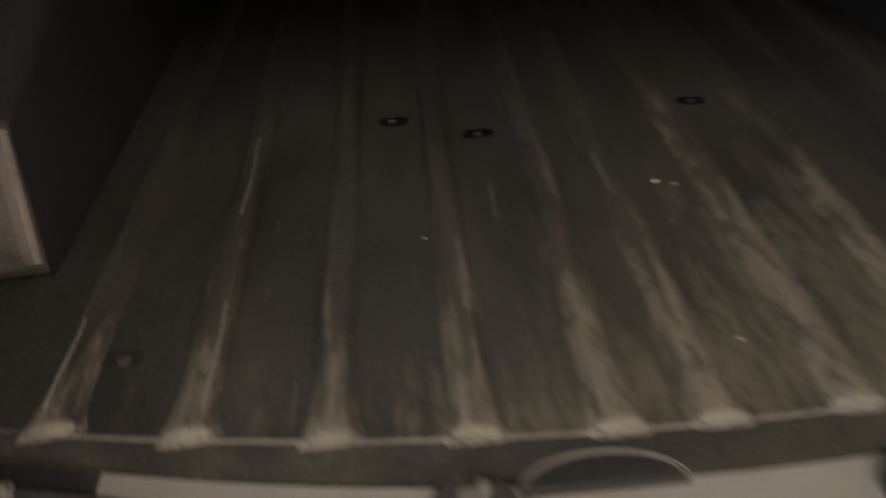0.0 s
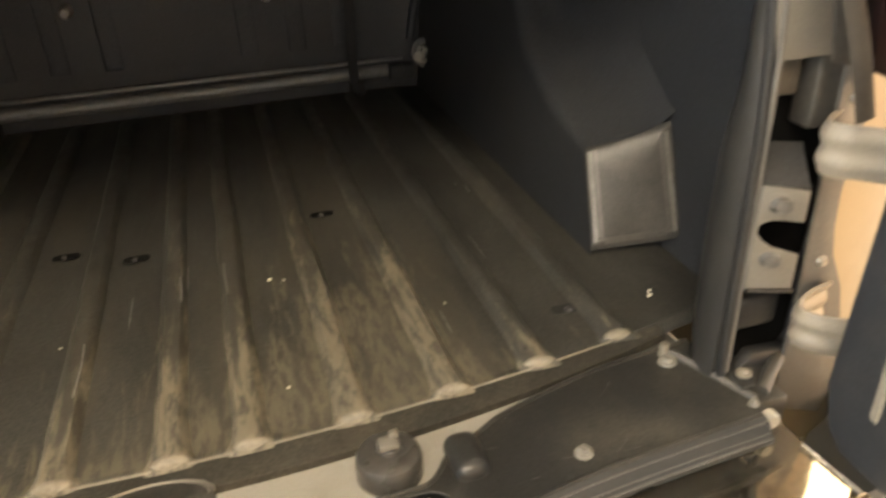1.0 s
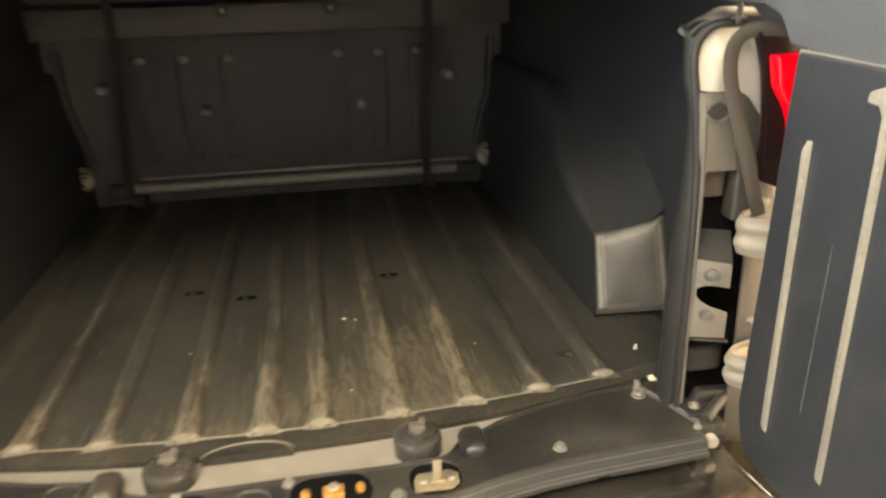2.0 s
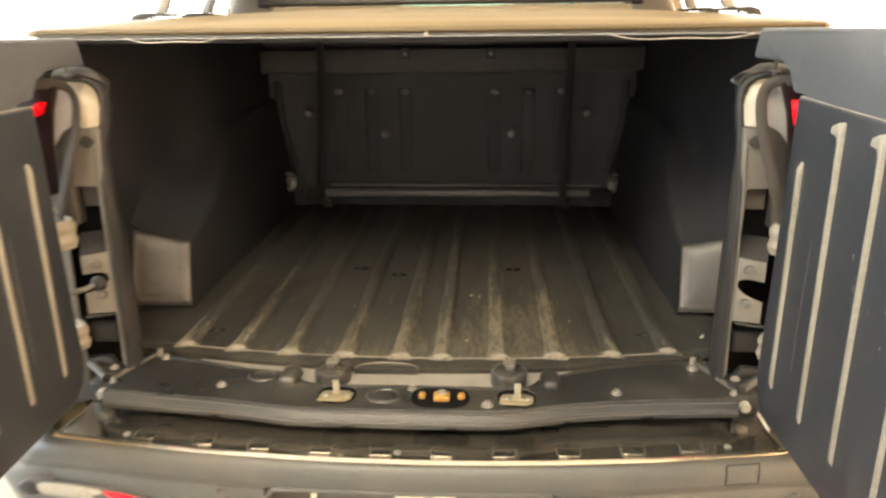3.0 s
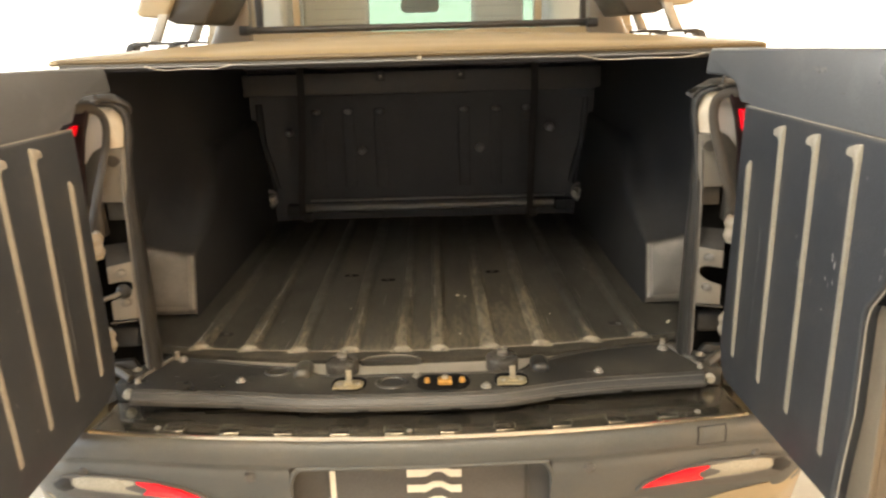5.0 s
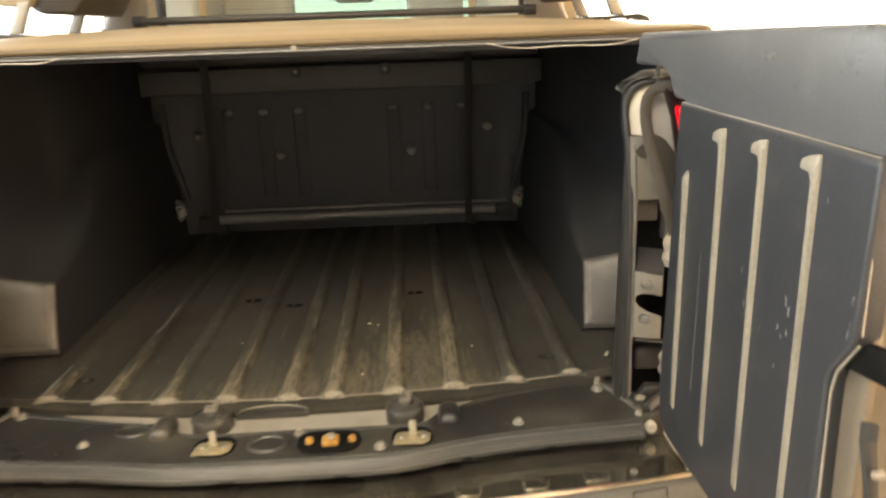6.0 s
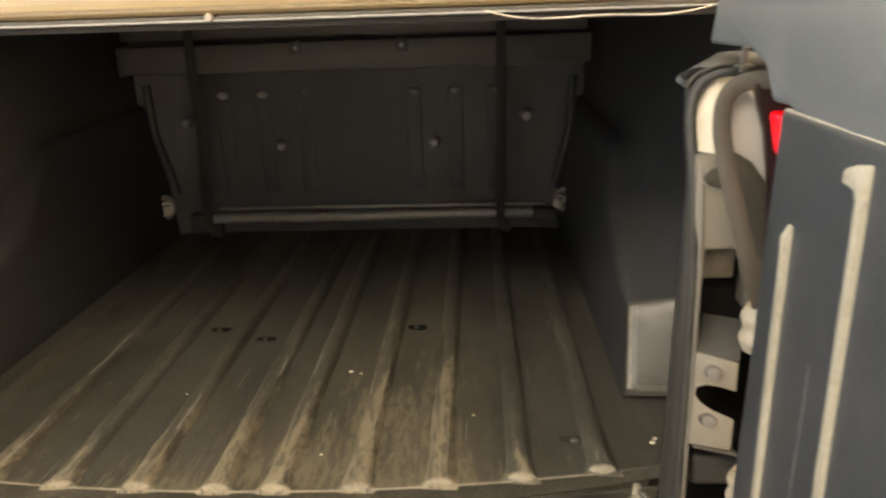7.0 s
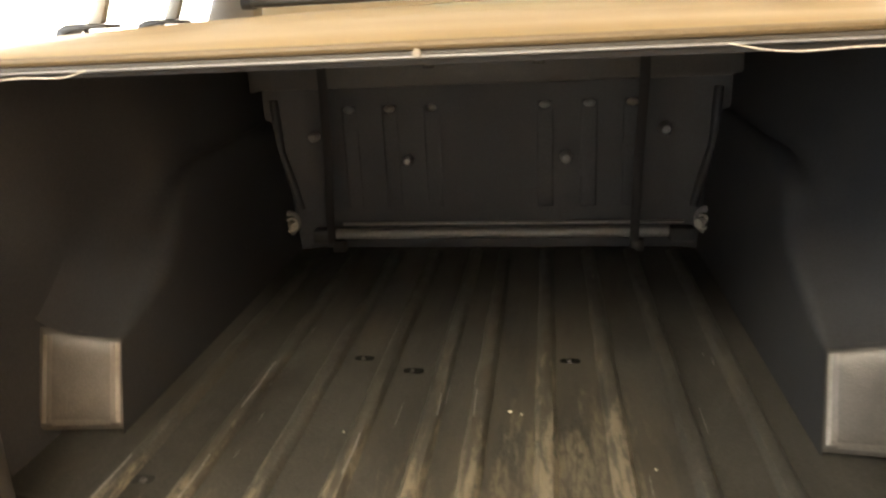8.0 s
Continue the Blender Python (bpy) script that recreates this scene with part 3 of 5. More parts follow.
# rear-corner drain holes and floor anchors, their shade painted as flat dark ovals
for x, y in ((-0.229, 0.591), (-0.109, 0.538), (0.222, 0.595)):
    lp("floor_slot", slab(rounded(x, y, 0.044, 0.02, 0.009), 0.0012, Matrix.Translation((0, 0, 0.7962))), hole_shade, "flat near-black oval painting the shade in an anchor slot")
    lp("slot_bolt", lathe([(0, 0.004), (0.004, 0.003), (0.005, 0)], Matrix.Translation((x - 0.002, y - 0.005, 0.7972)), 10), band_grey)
for x, y in ((-0.512, 0.141), (0.514, 0.146)):
    lp("drain_hole", slab(rounded(x, y, 0.044, 0.022, 0.01), 0.0012, Matrix.Translation((0, 0, 0.7908))), rubber, "flat dark oval painting the shade in a drain hole")
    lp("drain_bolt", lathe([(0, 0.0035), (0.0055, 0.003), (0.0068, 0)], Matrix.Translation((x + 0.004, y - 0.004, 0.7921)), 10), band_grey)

# cross tube at the foot of the front wall, with its strip and end brackets
tube_bar = empty("cross_tube", "grey round tube lying along the liner front wall", "tube", (0, 1.36, 0.845))
part("tube", tube([(-0.5, 0, 0), (0.6, 0.012, 0.0)], 0.017, 16), satin_grey, tube_bar)
part("upper_strip", box(-0.48, 0.585, 0.004, 0.016, 0.026, 0.035, 0.003), satin_grey, tube_bar)
for x in (-0.53, 0.585):
    part("end_bracket", box(x - 0.045, x + 0.03, -0.02, 0.03, -0.026, 0.018, 0.008, 3), liner_side, tube_bar)
for x in (-0.49, 0.445):
    part("foot", box(x - 0.02, x + 0.02, -0.03, 0.01, -0.053, -0.015, 0.005), rubber, tube_bar)
# hanging straps
for xa, xb in ((-0.462, -0.51), (0.437, 0.436)):
    tagged(finish("strap", tube([(xa, 1.238, 1.46), (xa, 1.235, 1.32), ((xa + xb) / 2, 1.30, 1.1), (xb, 1.334, 0.9), (xb, 1.335, 0.82)], 0.0135, 8, 0.14, (0, 1, 0.2)), strap_web), "black webbing strap hanging down the front wall", "strap", "straps on the front wall")
# tie-down hooks
for sgn in (-1, 1):
    hook = empty("tie_down", "grey round tie-down hook on the bed side", "tie-down", (sgn * 0.637, 1.3, 0.9), "tie-downs")
    turn = Matrix.Rotation(radians(-42 * sgn), 4, "Z") @ Matrix.Rotation(radians(90), 4, "X")
    part("plate", lathe([(0.024, 0.006), (0.028, 0.012), (0.036, 0.011), (0.041, 0.006), (0.042, 0), (0.034, -0.03)], turn, 28), satin_grey, hook)
    part("cup", lathe([(0, -0.004), (0.018, -0.002), (0.026, 0.008)], turn, 24), rubber, hook, "dark sunken cup")
    part("peg", lathe([(0, 0.05), (0.013, 0.049), (0.015, 0.034), (0.009, 0.03), (0.009, 0.006)], turn, 16), hook_metal, hook)
    part("ring", tube([turn @ Vector((0.02 * math.cos(a), 0.02 * math.sin(a), 0.024)) for a in span(-2.2, 2.2, 18)], 0.004, 8), hook_metal, hook)


# ---- sill ----
SILL_FRONT = [(-0.642, 0.02), (-0.48, -0.014), (-0.42, -0.031), (-0.37, -0.045), (-0.3, -0.057), (-0.262, -0.064), (-0.242, -0.092), (-0.2, -0.107), (0.0, -0.108), (0.225, -0.106), (0.243, -0.092), (0.262, -0.067), (0.3, -0.05), (0.34, -0.028), (0.48, 0.01), (0.642, 0.03)]
SILL_REAR = [(-0.642, -0.162), (-0.5, -0.178), (-0.4, -0.189), (-0.32, -0.202), (-0.25, -0.214), (-0.19, -0.2185), (0.0, -0.22), (0.16, -0.217), (0.22, -0.207), (0.3, -0.186), (0.413, -0.167), (0.642, -0.149)]
EDGE = lambda x: -0.311 + 0.13 * x * x


def sill_top(u, v):
    x = u
    yf, yr = curve(SILL_FRONT, x), curve(SILL_REAR, x)
    prof = [(yf + 0.002, 0.764), (yf, 0.783), (yf - 0.004, 0.7865), (0.7 * yf + 0.3 * yr, 0.787), (0.3 * yf + 0.7 * yr, 0.7868), (yr + 0.007, 0.786), (yr, 0.7825), (yr - 0.005, 0.775), (yr - 0.009, 0.7695), (yr - 0.0112, 0.7685), (yr - 0.0132, 0.7665), (yr - 0.014, 0.7635), (yr - 0.013, 0.759), (yr - 0.004, 0.757)]
    return Vector((x, *prof[v]))


sill = part("sill_cover", sheet(sill_top, span(-0.642, 0.642, 110), range(6)), sill_plastic, truck, "black plastic sill cover, dusty and scuffed")
part("sill_lip", sheet(sill_top, span(-0.642, 0.642, 110), range(5, 14)), lip_plastic, truck, "smooth grey rolled sill lip")
for k, (dy, dz) in ((6, (0.0, 0.001)), (8, (0.002, 0.002)), (9, (-0.003, 0.002)), (10, (0.0, 0.0015))):
    part("lip_rail", tube([sill_top(x, k) + Vector((0, dy, dz)) for x in span(-0.638, 0.638, 70)], 0.0014, 6), rail_plastic, truck)
part("sill_ridge", tube([sill_top(x, 2) + Vector((0, -0.003, 0.0)) for x in span(-0.638, 0.638, 120)], 0.0034, 8), sill_plastic, truck)
part("sill_ridge", tube([sill_top(x, 5) + Vector((0, 0.004, 0.0)) for x in span(-0.638, 0.638, 120)], 0.0026, 8), sill_plastic, truck)
part("sill_panel", box(-0.64, 0.64, -0.112, 0.2, 0.70, 0.7735, 0.004), sill_plastic, truck, "dark sill base under the cover")
part("sill_step", sheet(lambda u, v: Vector((u, [0.06, -0.115, -0.118][v] + (0.03 if v == 0 else 0), [0.7765, 0.7765, 0.765][v])), span(-0.5, 0.4, 20), range(3)), sill_paint, truck, "painted metal sill strip")
# round rubber buffers with a catch block
for x in (-0.182, 0.193):
    buf = part("buffer", lathe([(0, 0.0335), (0.024, 0.0335), (0.031, 0.0328), (0.0355, 0.0305), (0.0378, 0.026), (0.038, 0.02), (0.038, 0.0)], Matrix.Translation((x, -0.07, 0.7755)), 36), buffer_rubber, truck, "round grey rubber buffer")
    part("catch_neck", lathe([(0, 0.008), (0.013, 0.008), (0.0145, 0.006), (0.0145, 0)], Matrix.Translation((x + 0.002, -0.066, 0.8075)), 18), buffer_rubber, buf)
    part("catch_block", box(x - 0.011, x + 0.013, -0.077, -0.058, 0.813, 0.8225, 0.003), pillar_paint, buf)
    part("catch_block", box(x + 0.004, x + 0.014, -0.066, -0.056, 0.813, 0.8285, 0.003), pillar_paint, buf)
# oval finger cup in the painted strip
arc = [(-0.07 + 0.071 * math.cos(t), -0.045 + 0.032 * math.sin(t)) for t in span(0, math.pi, 24)]
part("finger_cup", slab(arc, 0.0135, Matrix.Translation((0, 0, 0.7766)), 0.002), sill_plastic, truck, "dark half-round finger cup")
for k, grow in enumerate((1.0, 0.93)):
    part("cup_rim", tube([(-0.07 + (x + 0.07) * grow, -0.045 + (y + 0.045) * grow, 0.7905) for x, y in arc], 0.0008, 6), zinc, truck)
# strikers: near-black patches for the wells' shade, yellow zinc plates and an upright pin
for x in (-0.156, 0.206):
    s = part("striker", slab(rounded(x, -0.158, 0.076, 0.066, 0.026), 0.003, Matrix.Translation((0, 0, 0.7866)), 0.001), hole_shade, truck, "flat near-black patch painting the striker well's shade")
    part("well_rim", tube([(px, py, 0.7895) for px, py in rounded(x, -0.158, 0.078, 0.068, 0.027)[2:12]], 0.0015, 6), lip_plastic, s)
    part("striker_plate", slab([(x - 0.034, -0.188), (x + 0.02, -0.19), (x + 0.032, -0.18), (x + 0.034, -0.158), (x + 0.022, -0.148), (x - 0.026, -0.15), (x - 0.032, -0.162)], 0.004, Matrix.Translation((0, 0, 0.7896)), 0.0015), gold_zinc, s, "pale yellow zinc plate")
    part("striker_pin", box(x - 0.005, x + 0.008, -0.169, -0.1645, 0.7935, 0.826, 0.0018), pale_steel, s, "flat pale steel striker tab")
    part("pin_foot", box(x - 0.009, x + 0.012, -0.176, -0.158, 0.7936, 0.7965, 0.001), gold_zinc, s)
    for dx in (-0.019, 0.022):
        part("screw", lathe([(0, 0.003), (0.004, 0.003), (0.0052, 0.0022), (0.0062, 0)], Matrix.Translation((x + dx, -0.169, 0.7938)), 12), zinc, s)
lat = part("latch_well", slab(rounded(0.054, -0.16, 0.118, 0.076, 0.034), 0.003, Matrix.Translation((0, 0, 0.7866)), 0.001), hole_shade, truck, "flat near-black oval painting the latch well's shade")
part("well_rim", tube([(p[0], p[1], 0.7895) for p in rounded(0.054, -0.16, 0.12, 0.078, 0.035)[:16]], 0.0018, 6), lip_plastic, lat)
for x, r in ((0.018, 0.0072), (0.096, 0.0072)):
    part("latch_bolt", lathe([(0, 0.011), (r * 0.8, 0.01), (r, 0.006), (r, 0)], Matrix.Translation((x, -0.163, 0.7895)), 14), brass, lat, "orange zinc bolt")
part("latch_block", box(0.042, 0.073, -0.182, -0.158, 0.7895, 0.802, 0.003), brass, lat, "orange zinc block")
part("latch_cap", lathe([(0, 0.005), (0.008, 0.004), (0.01, 0)], Matrix.Translation((0.058, -0.166, 0.802)), 6), pale_steel, lat)
for x, y, r in ((-0.405, -0.126, 0.0105), (0.408, -0.126, 0.0105), (0.148, -0.185, 0.0115), (-0.006, -0.126, 0.0095), (-0.575, -0.004, 0.011), (0.588, -0.012, 0.012), (-0.641, -0.12, 0.0065), (0.641, -0.12, 0.0065)):
    bolt = part("sill_bolt", lathe([(0, 0.009), (r * 0.55, 0.009), (r * 0.6, 0.004), (r, 0.003), (r * 1.05, 0)], Matrix.Translation((x, y, 0.7865)), 18), steel, truck, "pale steel bolt")
for x, y, r in ((-0.33, -0.082, 0.03), (-0.06, -0.155, 0.036)):
    part("sill_dimple", lathe([(0, 0.0004), (0.74, 0.0004), (0.82, 0.0035), (0.9, 0.0042), (1.0, 0.003), (1.08, 0)], Matrix.LocRotScale((x, y, 0.7866), None, (r, r * 0.8, 1)), 28), sill_plastic, truck)
for x in (-0.268, 0.278):
    part("sill_hump", box(x - 0.021, x + 0.021, -0.124, -0.056, 0.774, 0.806, 0.0155, 5), sill_plastic, truck, "rounded dark pad on the sill cover")
# rubbed marks on the sill cover
marks = random.Random(5)
for k in range(26):
    x = marks.uniform(0.3, 0.6) * marks.choice((-1, 1)) if k < 18 else marks.uniform(-0.2, 0.2)
    yf, yr = curve(SILL_FRONT, x), curve(SILL_REAR, x)
    y = yr + 0.02 + (yf - yr - 0.035) * marks.random()
    ln, wd, an = marks.uniform(0.006, 0.022), marks.uniform(0.0006, 0.0022), marks.uniform(-1.9, -0.8)
    c, sn = math.cos(an), math.sin(an)
    part("sill_scuff", slab([(x - sn * ln - c * wd, y + c * ln - sn * wd), (x - sn * ln * 0.2 + c * wd, y + c * ln * 0.2), (x + sn * ln + c * wd * 0.4, y - c * ln), (x + sn * ln * 0.3 - c * wd, y - c * ln * 0.4)], 0.0004, Matrix.Translation((0, 0, 0.7871))), faint_scuff, truck)
# end posts and rods at the corners
for sgn in (-1, 1):
    part("corner_post", lathe([(0, 0.02), (0.006, 0.019), (0.007, 0)], Matrix.Translation((sgn * 0.592, 0.004, 0.786)), 10), zinc, truck)
    part("corner_rod", tube([(sgn * 0.6, 0.0, 0.792), (sgn * 0.628, -0.06, 0.79), (sgn * 0.648, -0.112, 0.788)], 0.0048, 8), bracket_paint, truck)
    part("door_stop", lathe([(0, 0.016), (0.009, 0.015), (0.0108, 0.01), (0.0108, 0)], facing_rear(-0.12) @ Matrix.Translation((sgn * 0.664, 0.762, 0)), 18), stop_plastic, truck, "white plastic door stop")
    part("stop_block", box(sgn * 0.645, sgn * 0.695, -0.12, -0.05, 0.738, 0.785, 0.006), sill_plastic, truck)
    part("corner_plate", box(sgn * 0.638, sgn * 0.69, -0.1, -0.048, 0.786, 0.798, 0.004), flange_plastic, truck)
    part("corner_pin", lathe([(0, 0.007), (0.004, 0.0065), (0.005, 0.003), (0.01, 0.0025), (0.01, 0)], Matrix.Translation((sgn * 0.656, -0.078, 0.798)), 14), zinc, truck, "small zinc pin")
    part("corner_elbow", tube(smooth_path([(sgn * 0.662, -0.106, 0.79), (sgn * 0.676, -0.096, 0.794), (sgn * 0.692, -0.084, 0.799), (sgn * 0.712, -0.07, 0.803)], 4), 0.0095, 14), seal_grey, truck, "short grey metal stub")
for x in (-0.39, -0.12, 0.08, 0.3, 0.46):
    part("lip_slot", box(x - 0.012, x + 0.012, curve(SILL_REAR, x) - 0.0145, curve(SILL_REAR, x) - 0.01, 0.7595, 0.763), hole_shade, truck)

# ---- step plate and bumper ----
step = part("step_plate", sheet(lambda u, v: Vector((u, (1 - v) * -0.055 + v * (EDGE(u) + 0.004), 0.7385 - 0.002 * v)), span(-0.695, 0.695, 60), span(0, 1, 6), 0.006), gloss_black, truck, "polished dark metal step plate")
for x in (-0.52, -0.40, -0.285, -0.165, -0.05, 0.065, 0.18, 0.30, 0.42, 0.53):
    part("tread_pad", box(x - 0.021, x + 0.021, EDGE(x) + 0.016, EDGE(x) + 0.056, 0.7345, 0.7405, 0.0028, 3), gloss_black, step)
    ring = [(px, py, 0.7402) for px, py in rounded(x, EDGE(x) + 0.036, 0.044, 0.036, 0.009, 4)]
    # paler line along the left, rear and right sides of the pad
    part("pad_rim", tube([ring[k] for k in range(8, len(ring))] + ring[:1], 0.0008, 6), pad_rim, step, "pale rim of a tread pad")
for x in (-0.02, -0.56, 0.6):
    part("plate_screw", lathe([(0, 0.003), (0.006, 0.002), (0.007, 0)], Matrix.Translation((x, EDGE(x) + 0.03, 0.738)), 12), steel, step)
part("chrome_edge", tube([(x, EDGE(x) - 0.003, 0.7395) for x in span(-0.7, 0.7, 60)], 0.0055, 8), chrome, truck, "thin bright chrome edge strip")
for sgn in (-1, 1):
    part("chrome_return", tube([(sgn * 0.7, EDGE(0.7), 0.7375), (sgn * 0.688, -0.16, 0.741)], 0.0018, 8), chrome, truck)


def flare(p, z):
    """How far the bumper's ends swell outwards below its top edge."""
    t = max(0.0, min(1.0, (p - 0.58) / 0.28))
    return 0.115 * max(0.0, min(1.0, (0.732 - z) / 0.1)) * t * t * (3 - 2 * t)


def bumper_y(x, z):
    a = abs(x)
    p = a
    for _ in range(6):
        p = a - flare(p, z)
    y = EDGE(min(p, 0.72))
    if p > 0.72:
        t = min(1, (p - 0.72) / 0.14)
        y += 0.16 * (p - 0.72) + 0.42 * (1 - math.sqrt(max(0, 1 - t * t)))
    return y + mixed([(0.30, 0.12), (0.42, 0.065), (0.53, 0.028), (0.585, 0.008), (0.62, -0.004), (0.655, -0.008), (0.668, -0.006), (0.688, -0.016), (0.712, -0.018), (0.728, -0.012), (0.736, 0.003)], z)


BUMP_Z = [0.32, 0.40, 0.46, 0.53, 0.56, 0.585, 0.605, 0.625, 0.645, 0.656, 0.664, 0.669, 0.676, 0.684, 0.69, 0.70, 0.712, 0.72, 0.726, 0.731, 0.735]


def bumper_mesh():
    bm = bmesh.new()
    ps = span(-0.86, -0.72, 16) + span(-0.7, -0.29, 20) + span(-0.272, 0.276, 18) + span(0.295, 0.7, 20) + span(0.72, 0.86, 16)
    grid = []
    for p in ps:
        row = []
        for z in BUMP_Z:
            x = math.copysign(abs(p) + flare(abs(p), z), p)
            row.append(bm.verts.new((x, bumper_y(x, z), z - 0.1 * max(0, abs(p) - 0.7) * (1 if z > 0.5 else 0))))
        grid.append(row)
    for i in range(len(ps) - 1):
        for k in range(len(BUMP_Z) - 1):
            if -0.28 < ps[i] and ps[i + 1] < 0.28 and BUMP_Z[k + 1] <= 0.677:
                continue
            bm.faces.new((grid[i][k], grid[i + 1][k], grid[i + 1][k + 1], grid[i][k + 1]))
    bmesh.ops.recalc_face_normals(bm, faces=bm.faces)
    bmesh.ops.solidify(bm, geom=bm.faces, thickness=0.005)
    return bm


bumper = part("bumper", bumper_mesh(), bumper_plastic, truck, "grey textured plastic rear bumper")
part("plate_recess", sheet(lambda u, v: Vector((u, -0.246, v)), span(-0.29, 0.292, 8), span(0.3, 0.69, 6), 0.004), plate_grey, bumper, "grey number plate recess")
part("recess_rim", tube(smooth_path([(-0.282, -0.255, 0.40), (-0.278, -0.285, 0.58), (-0.27, -0.304, 0.64), (-0.255, -0.312, 0.668), (-0.225, -0.317, 0.677), (0.0, -0.323, 0.679), (0.24, -0.316, 0.679), (0.262, -0.311, 0.67), (0.276, -0.304, 0.64), (0.282, -0.285, 0.58), (0.286, -0.255, 0.40)], 5), 0.0055, 8), bumper_plastic, bumper)
plate = part("number_plate_panel", slab(rounded(0.02, 0.582, 0.43, 0.13, 0.006), 0.004, facing_rear(-0.248), 0.0015), plate_grey, bumper, "grey blank plate with pale chevron mark")
part("plate_strip", slab([(-0.198, 0.511), (-0.186, 0.511), (-0.186, 0.646), (-0.198, 0.646)], 0.002, facing_rear(-0.2525)), cream_mark, plate)
part("plate_strip", slab([(0.226, 0.511), (0.231, 0.511), (0.231, 0.646), (0.226, 0.646)], 0.002, facing_rear(-0.2525)), seal_grey, plate)
for k in range(3):
    z = 0.621 - 0.038 * k
    part("chevron_mark", slab([(-0.031, z - 0.012), (-0.031, z + 0.006), (0.008, z + 0.006), (0.026, z + 0.014), (0.046, z + 0.014), (0.064, z + 0.004), (0.088, z + 0.004), (0.088, z - 0.014), (0.064, z - 0.014), (0.044, z), (0.03, z), (0.01, z - 0.012)], 0.0015, facing_rear(-0.2525)), cream_mark, plate)


def on_bumper(outline, lift, thick=0.004):
    """A flush lens that follows the bumper's face; outline in (x, z)."""
    bm = bmesh.new()
    cx = sum(p[0] for p in outline) / len(outline)
    cz = sum(p[1] for p in outline) / len(outline)
    n = 6
    rings = []
    for s in span(0, 1, n)[1:]:
        rings.append([bm.verts.new((cx + (x - cx) * s, bumper_y(cx + (x - cx) * s, cz + (z - cz) * s) - lift - 0.003 * (1 - s * s), cz + (z - cz) * s)) for x, z in outline])
    c = bm.verts.new((cx, bumper_y(cx, cz) - lift - 0.003, cz))
    m = len(outline)
    for i in range(m):
        bm.faces.new((c, rings[0][i], rings[0][(i + 1) % m]))
    for a, b in zip(rings, rings[1:]):
        for i in range(m):
            bm.faces.new((a[i], a[(i + 1) % m], b[(i + 1) % m], b[i]))
    edge = [bm.verts.new((v.co.x, v.co.y + lift + 0.004, v.co.z)) for v in rings[-1]]
    for i in range(m):
        bm.faces.new((rings[-1][i], rings[-1][(i + 1) % m], edge[(i + 1) % m], edge[i]))
    return bm


for sgn in (-1, 1):
    O = lambda pts: [(sgn * x + (0.012 if sgn > 0 else 0.0), z) for x, z in pts]
    part("painted_corner", on_bumper(O([(0.52, 0.46), (0.6, 0.508), (0.68, 0.534), (0.76, 0.552), (0.84, 0.566), (0.9, 0.568), (0.94, 0.55), (0.95, 0.46), (0.9, 0.38), (0.65, 0.38)]), 0.004), body_paint, bumper, "sand painted lower bumper corner")
    part("lamp_pocket", on_bumper(O([(0.452, 0.576), (0.6, 0.568), (0.7, 0.57), (0.77, 0.579), (0.803, 0.6), (0.8, 0.62), (0.775, 0.637), (0.73, 0.644), (0.61, 0.641), (0.52, 0.626), (0.466, 0.602)]), 0.0075), plate_grey, bumper, "grey lamp pocket")
    # dark patch painted where the pocket's outer end falls into shadow
    part("pocket_shadow", on_bumper(O([(0.752, 0.606), (0.757, 0.633), (0.775, 0.634), (0.797, 0.617), (0.797, 0.6), (0.78, 0.592)]), 0.0105), rubber, bumper, "dark patch painting the shade at the lamp pocket's outer end")
    part("reflector", on_bumper(O([(0.463, 0.586), (0.53, 0.588), (0.598, 0.593), (0.607, 0.632), (0.56, 0.63), (0.51, 0.617), (0.478, 0.6)]), 0.011), red_lens, bumper, "red bumper reflector")
    part("reverse_lamp", on_bumper(O([(0.602, 0.592), (0.68, 0.598), (0.743, 0.607), (0.752, 0.619), (0.748, 0.634), (0.725, 0.639), (0.67, 0.639), (0.611, 0.633)]), 0.011), clear_lens, bumper, "clear reversing lamp lens")
    for x, z in ((0.355, 0.652), (0.725, 0.645)):
        y = bumper_y(x, z)
        part("parking_sensor", lathe([(0, 0.006), (0.008, 0.006), (0.0095, 0.004), (0.0115, 0.005), (0.0125, 0.0)], facing_rear(y + 0.001) @ Matrix.Translation((sgn * x, z, 0)), 18), plate_grey, bumper, "round grey parking sensor")
hatch = on_bumper([(0.586, 0.688), (0.648, 0.688), (0.648, 0.727), (0.586, 0.727)], 0.0012)
part("tow_cover", hatch, bumper_plastic, bumper, "square tow eye cover")
rim = [(0.586, 0.688), (0.648, 0.688), (0.648, 0.727), (0.586, 0.727), (0.586, 0.688)]
for (xa, za), (xb, zb) in zip(rim, rim[1:]):
    part("cover_gap", tube([(xa + (xb - xa) * t, bumper_y(xa + (xb - xa) * t, za + (zb - za) * t) - 0.0012, za + (zb - za) * t) for t in span(0, 1, 6)], 0.0013, 6), rubber, bumper)

# ---- rear pillars ----
def leaning(sgn, k, x0, y0):
    """Plates whose outline is (x, z) and whose depth runs along y by k for each metre outwards."""
    return Matrix(((1, 0, 0, 0), (k * sgn, 0, -1, y0 - k * x0), (0, 1, 0, 0), (0, 0, 0, 1)))


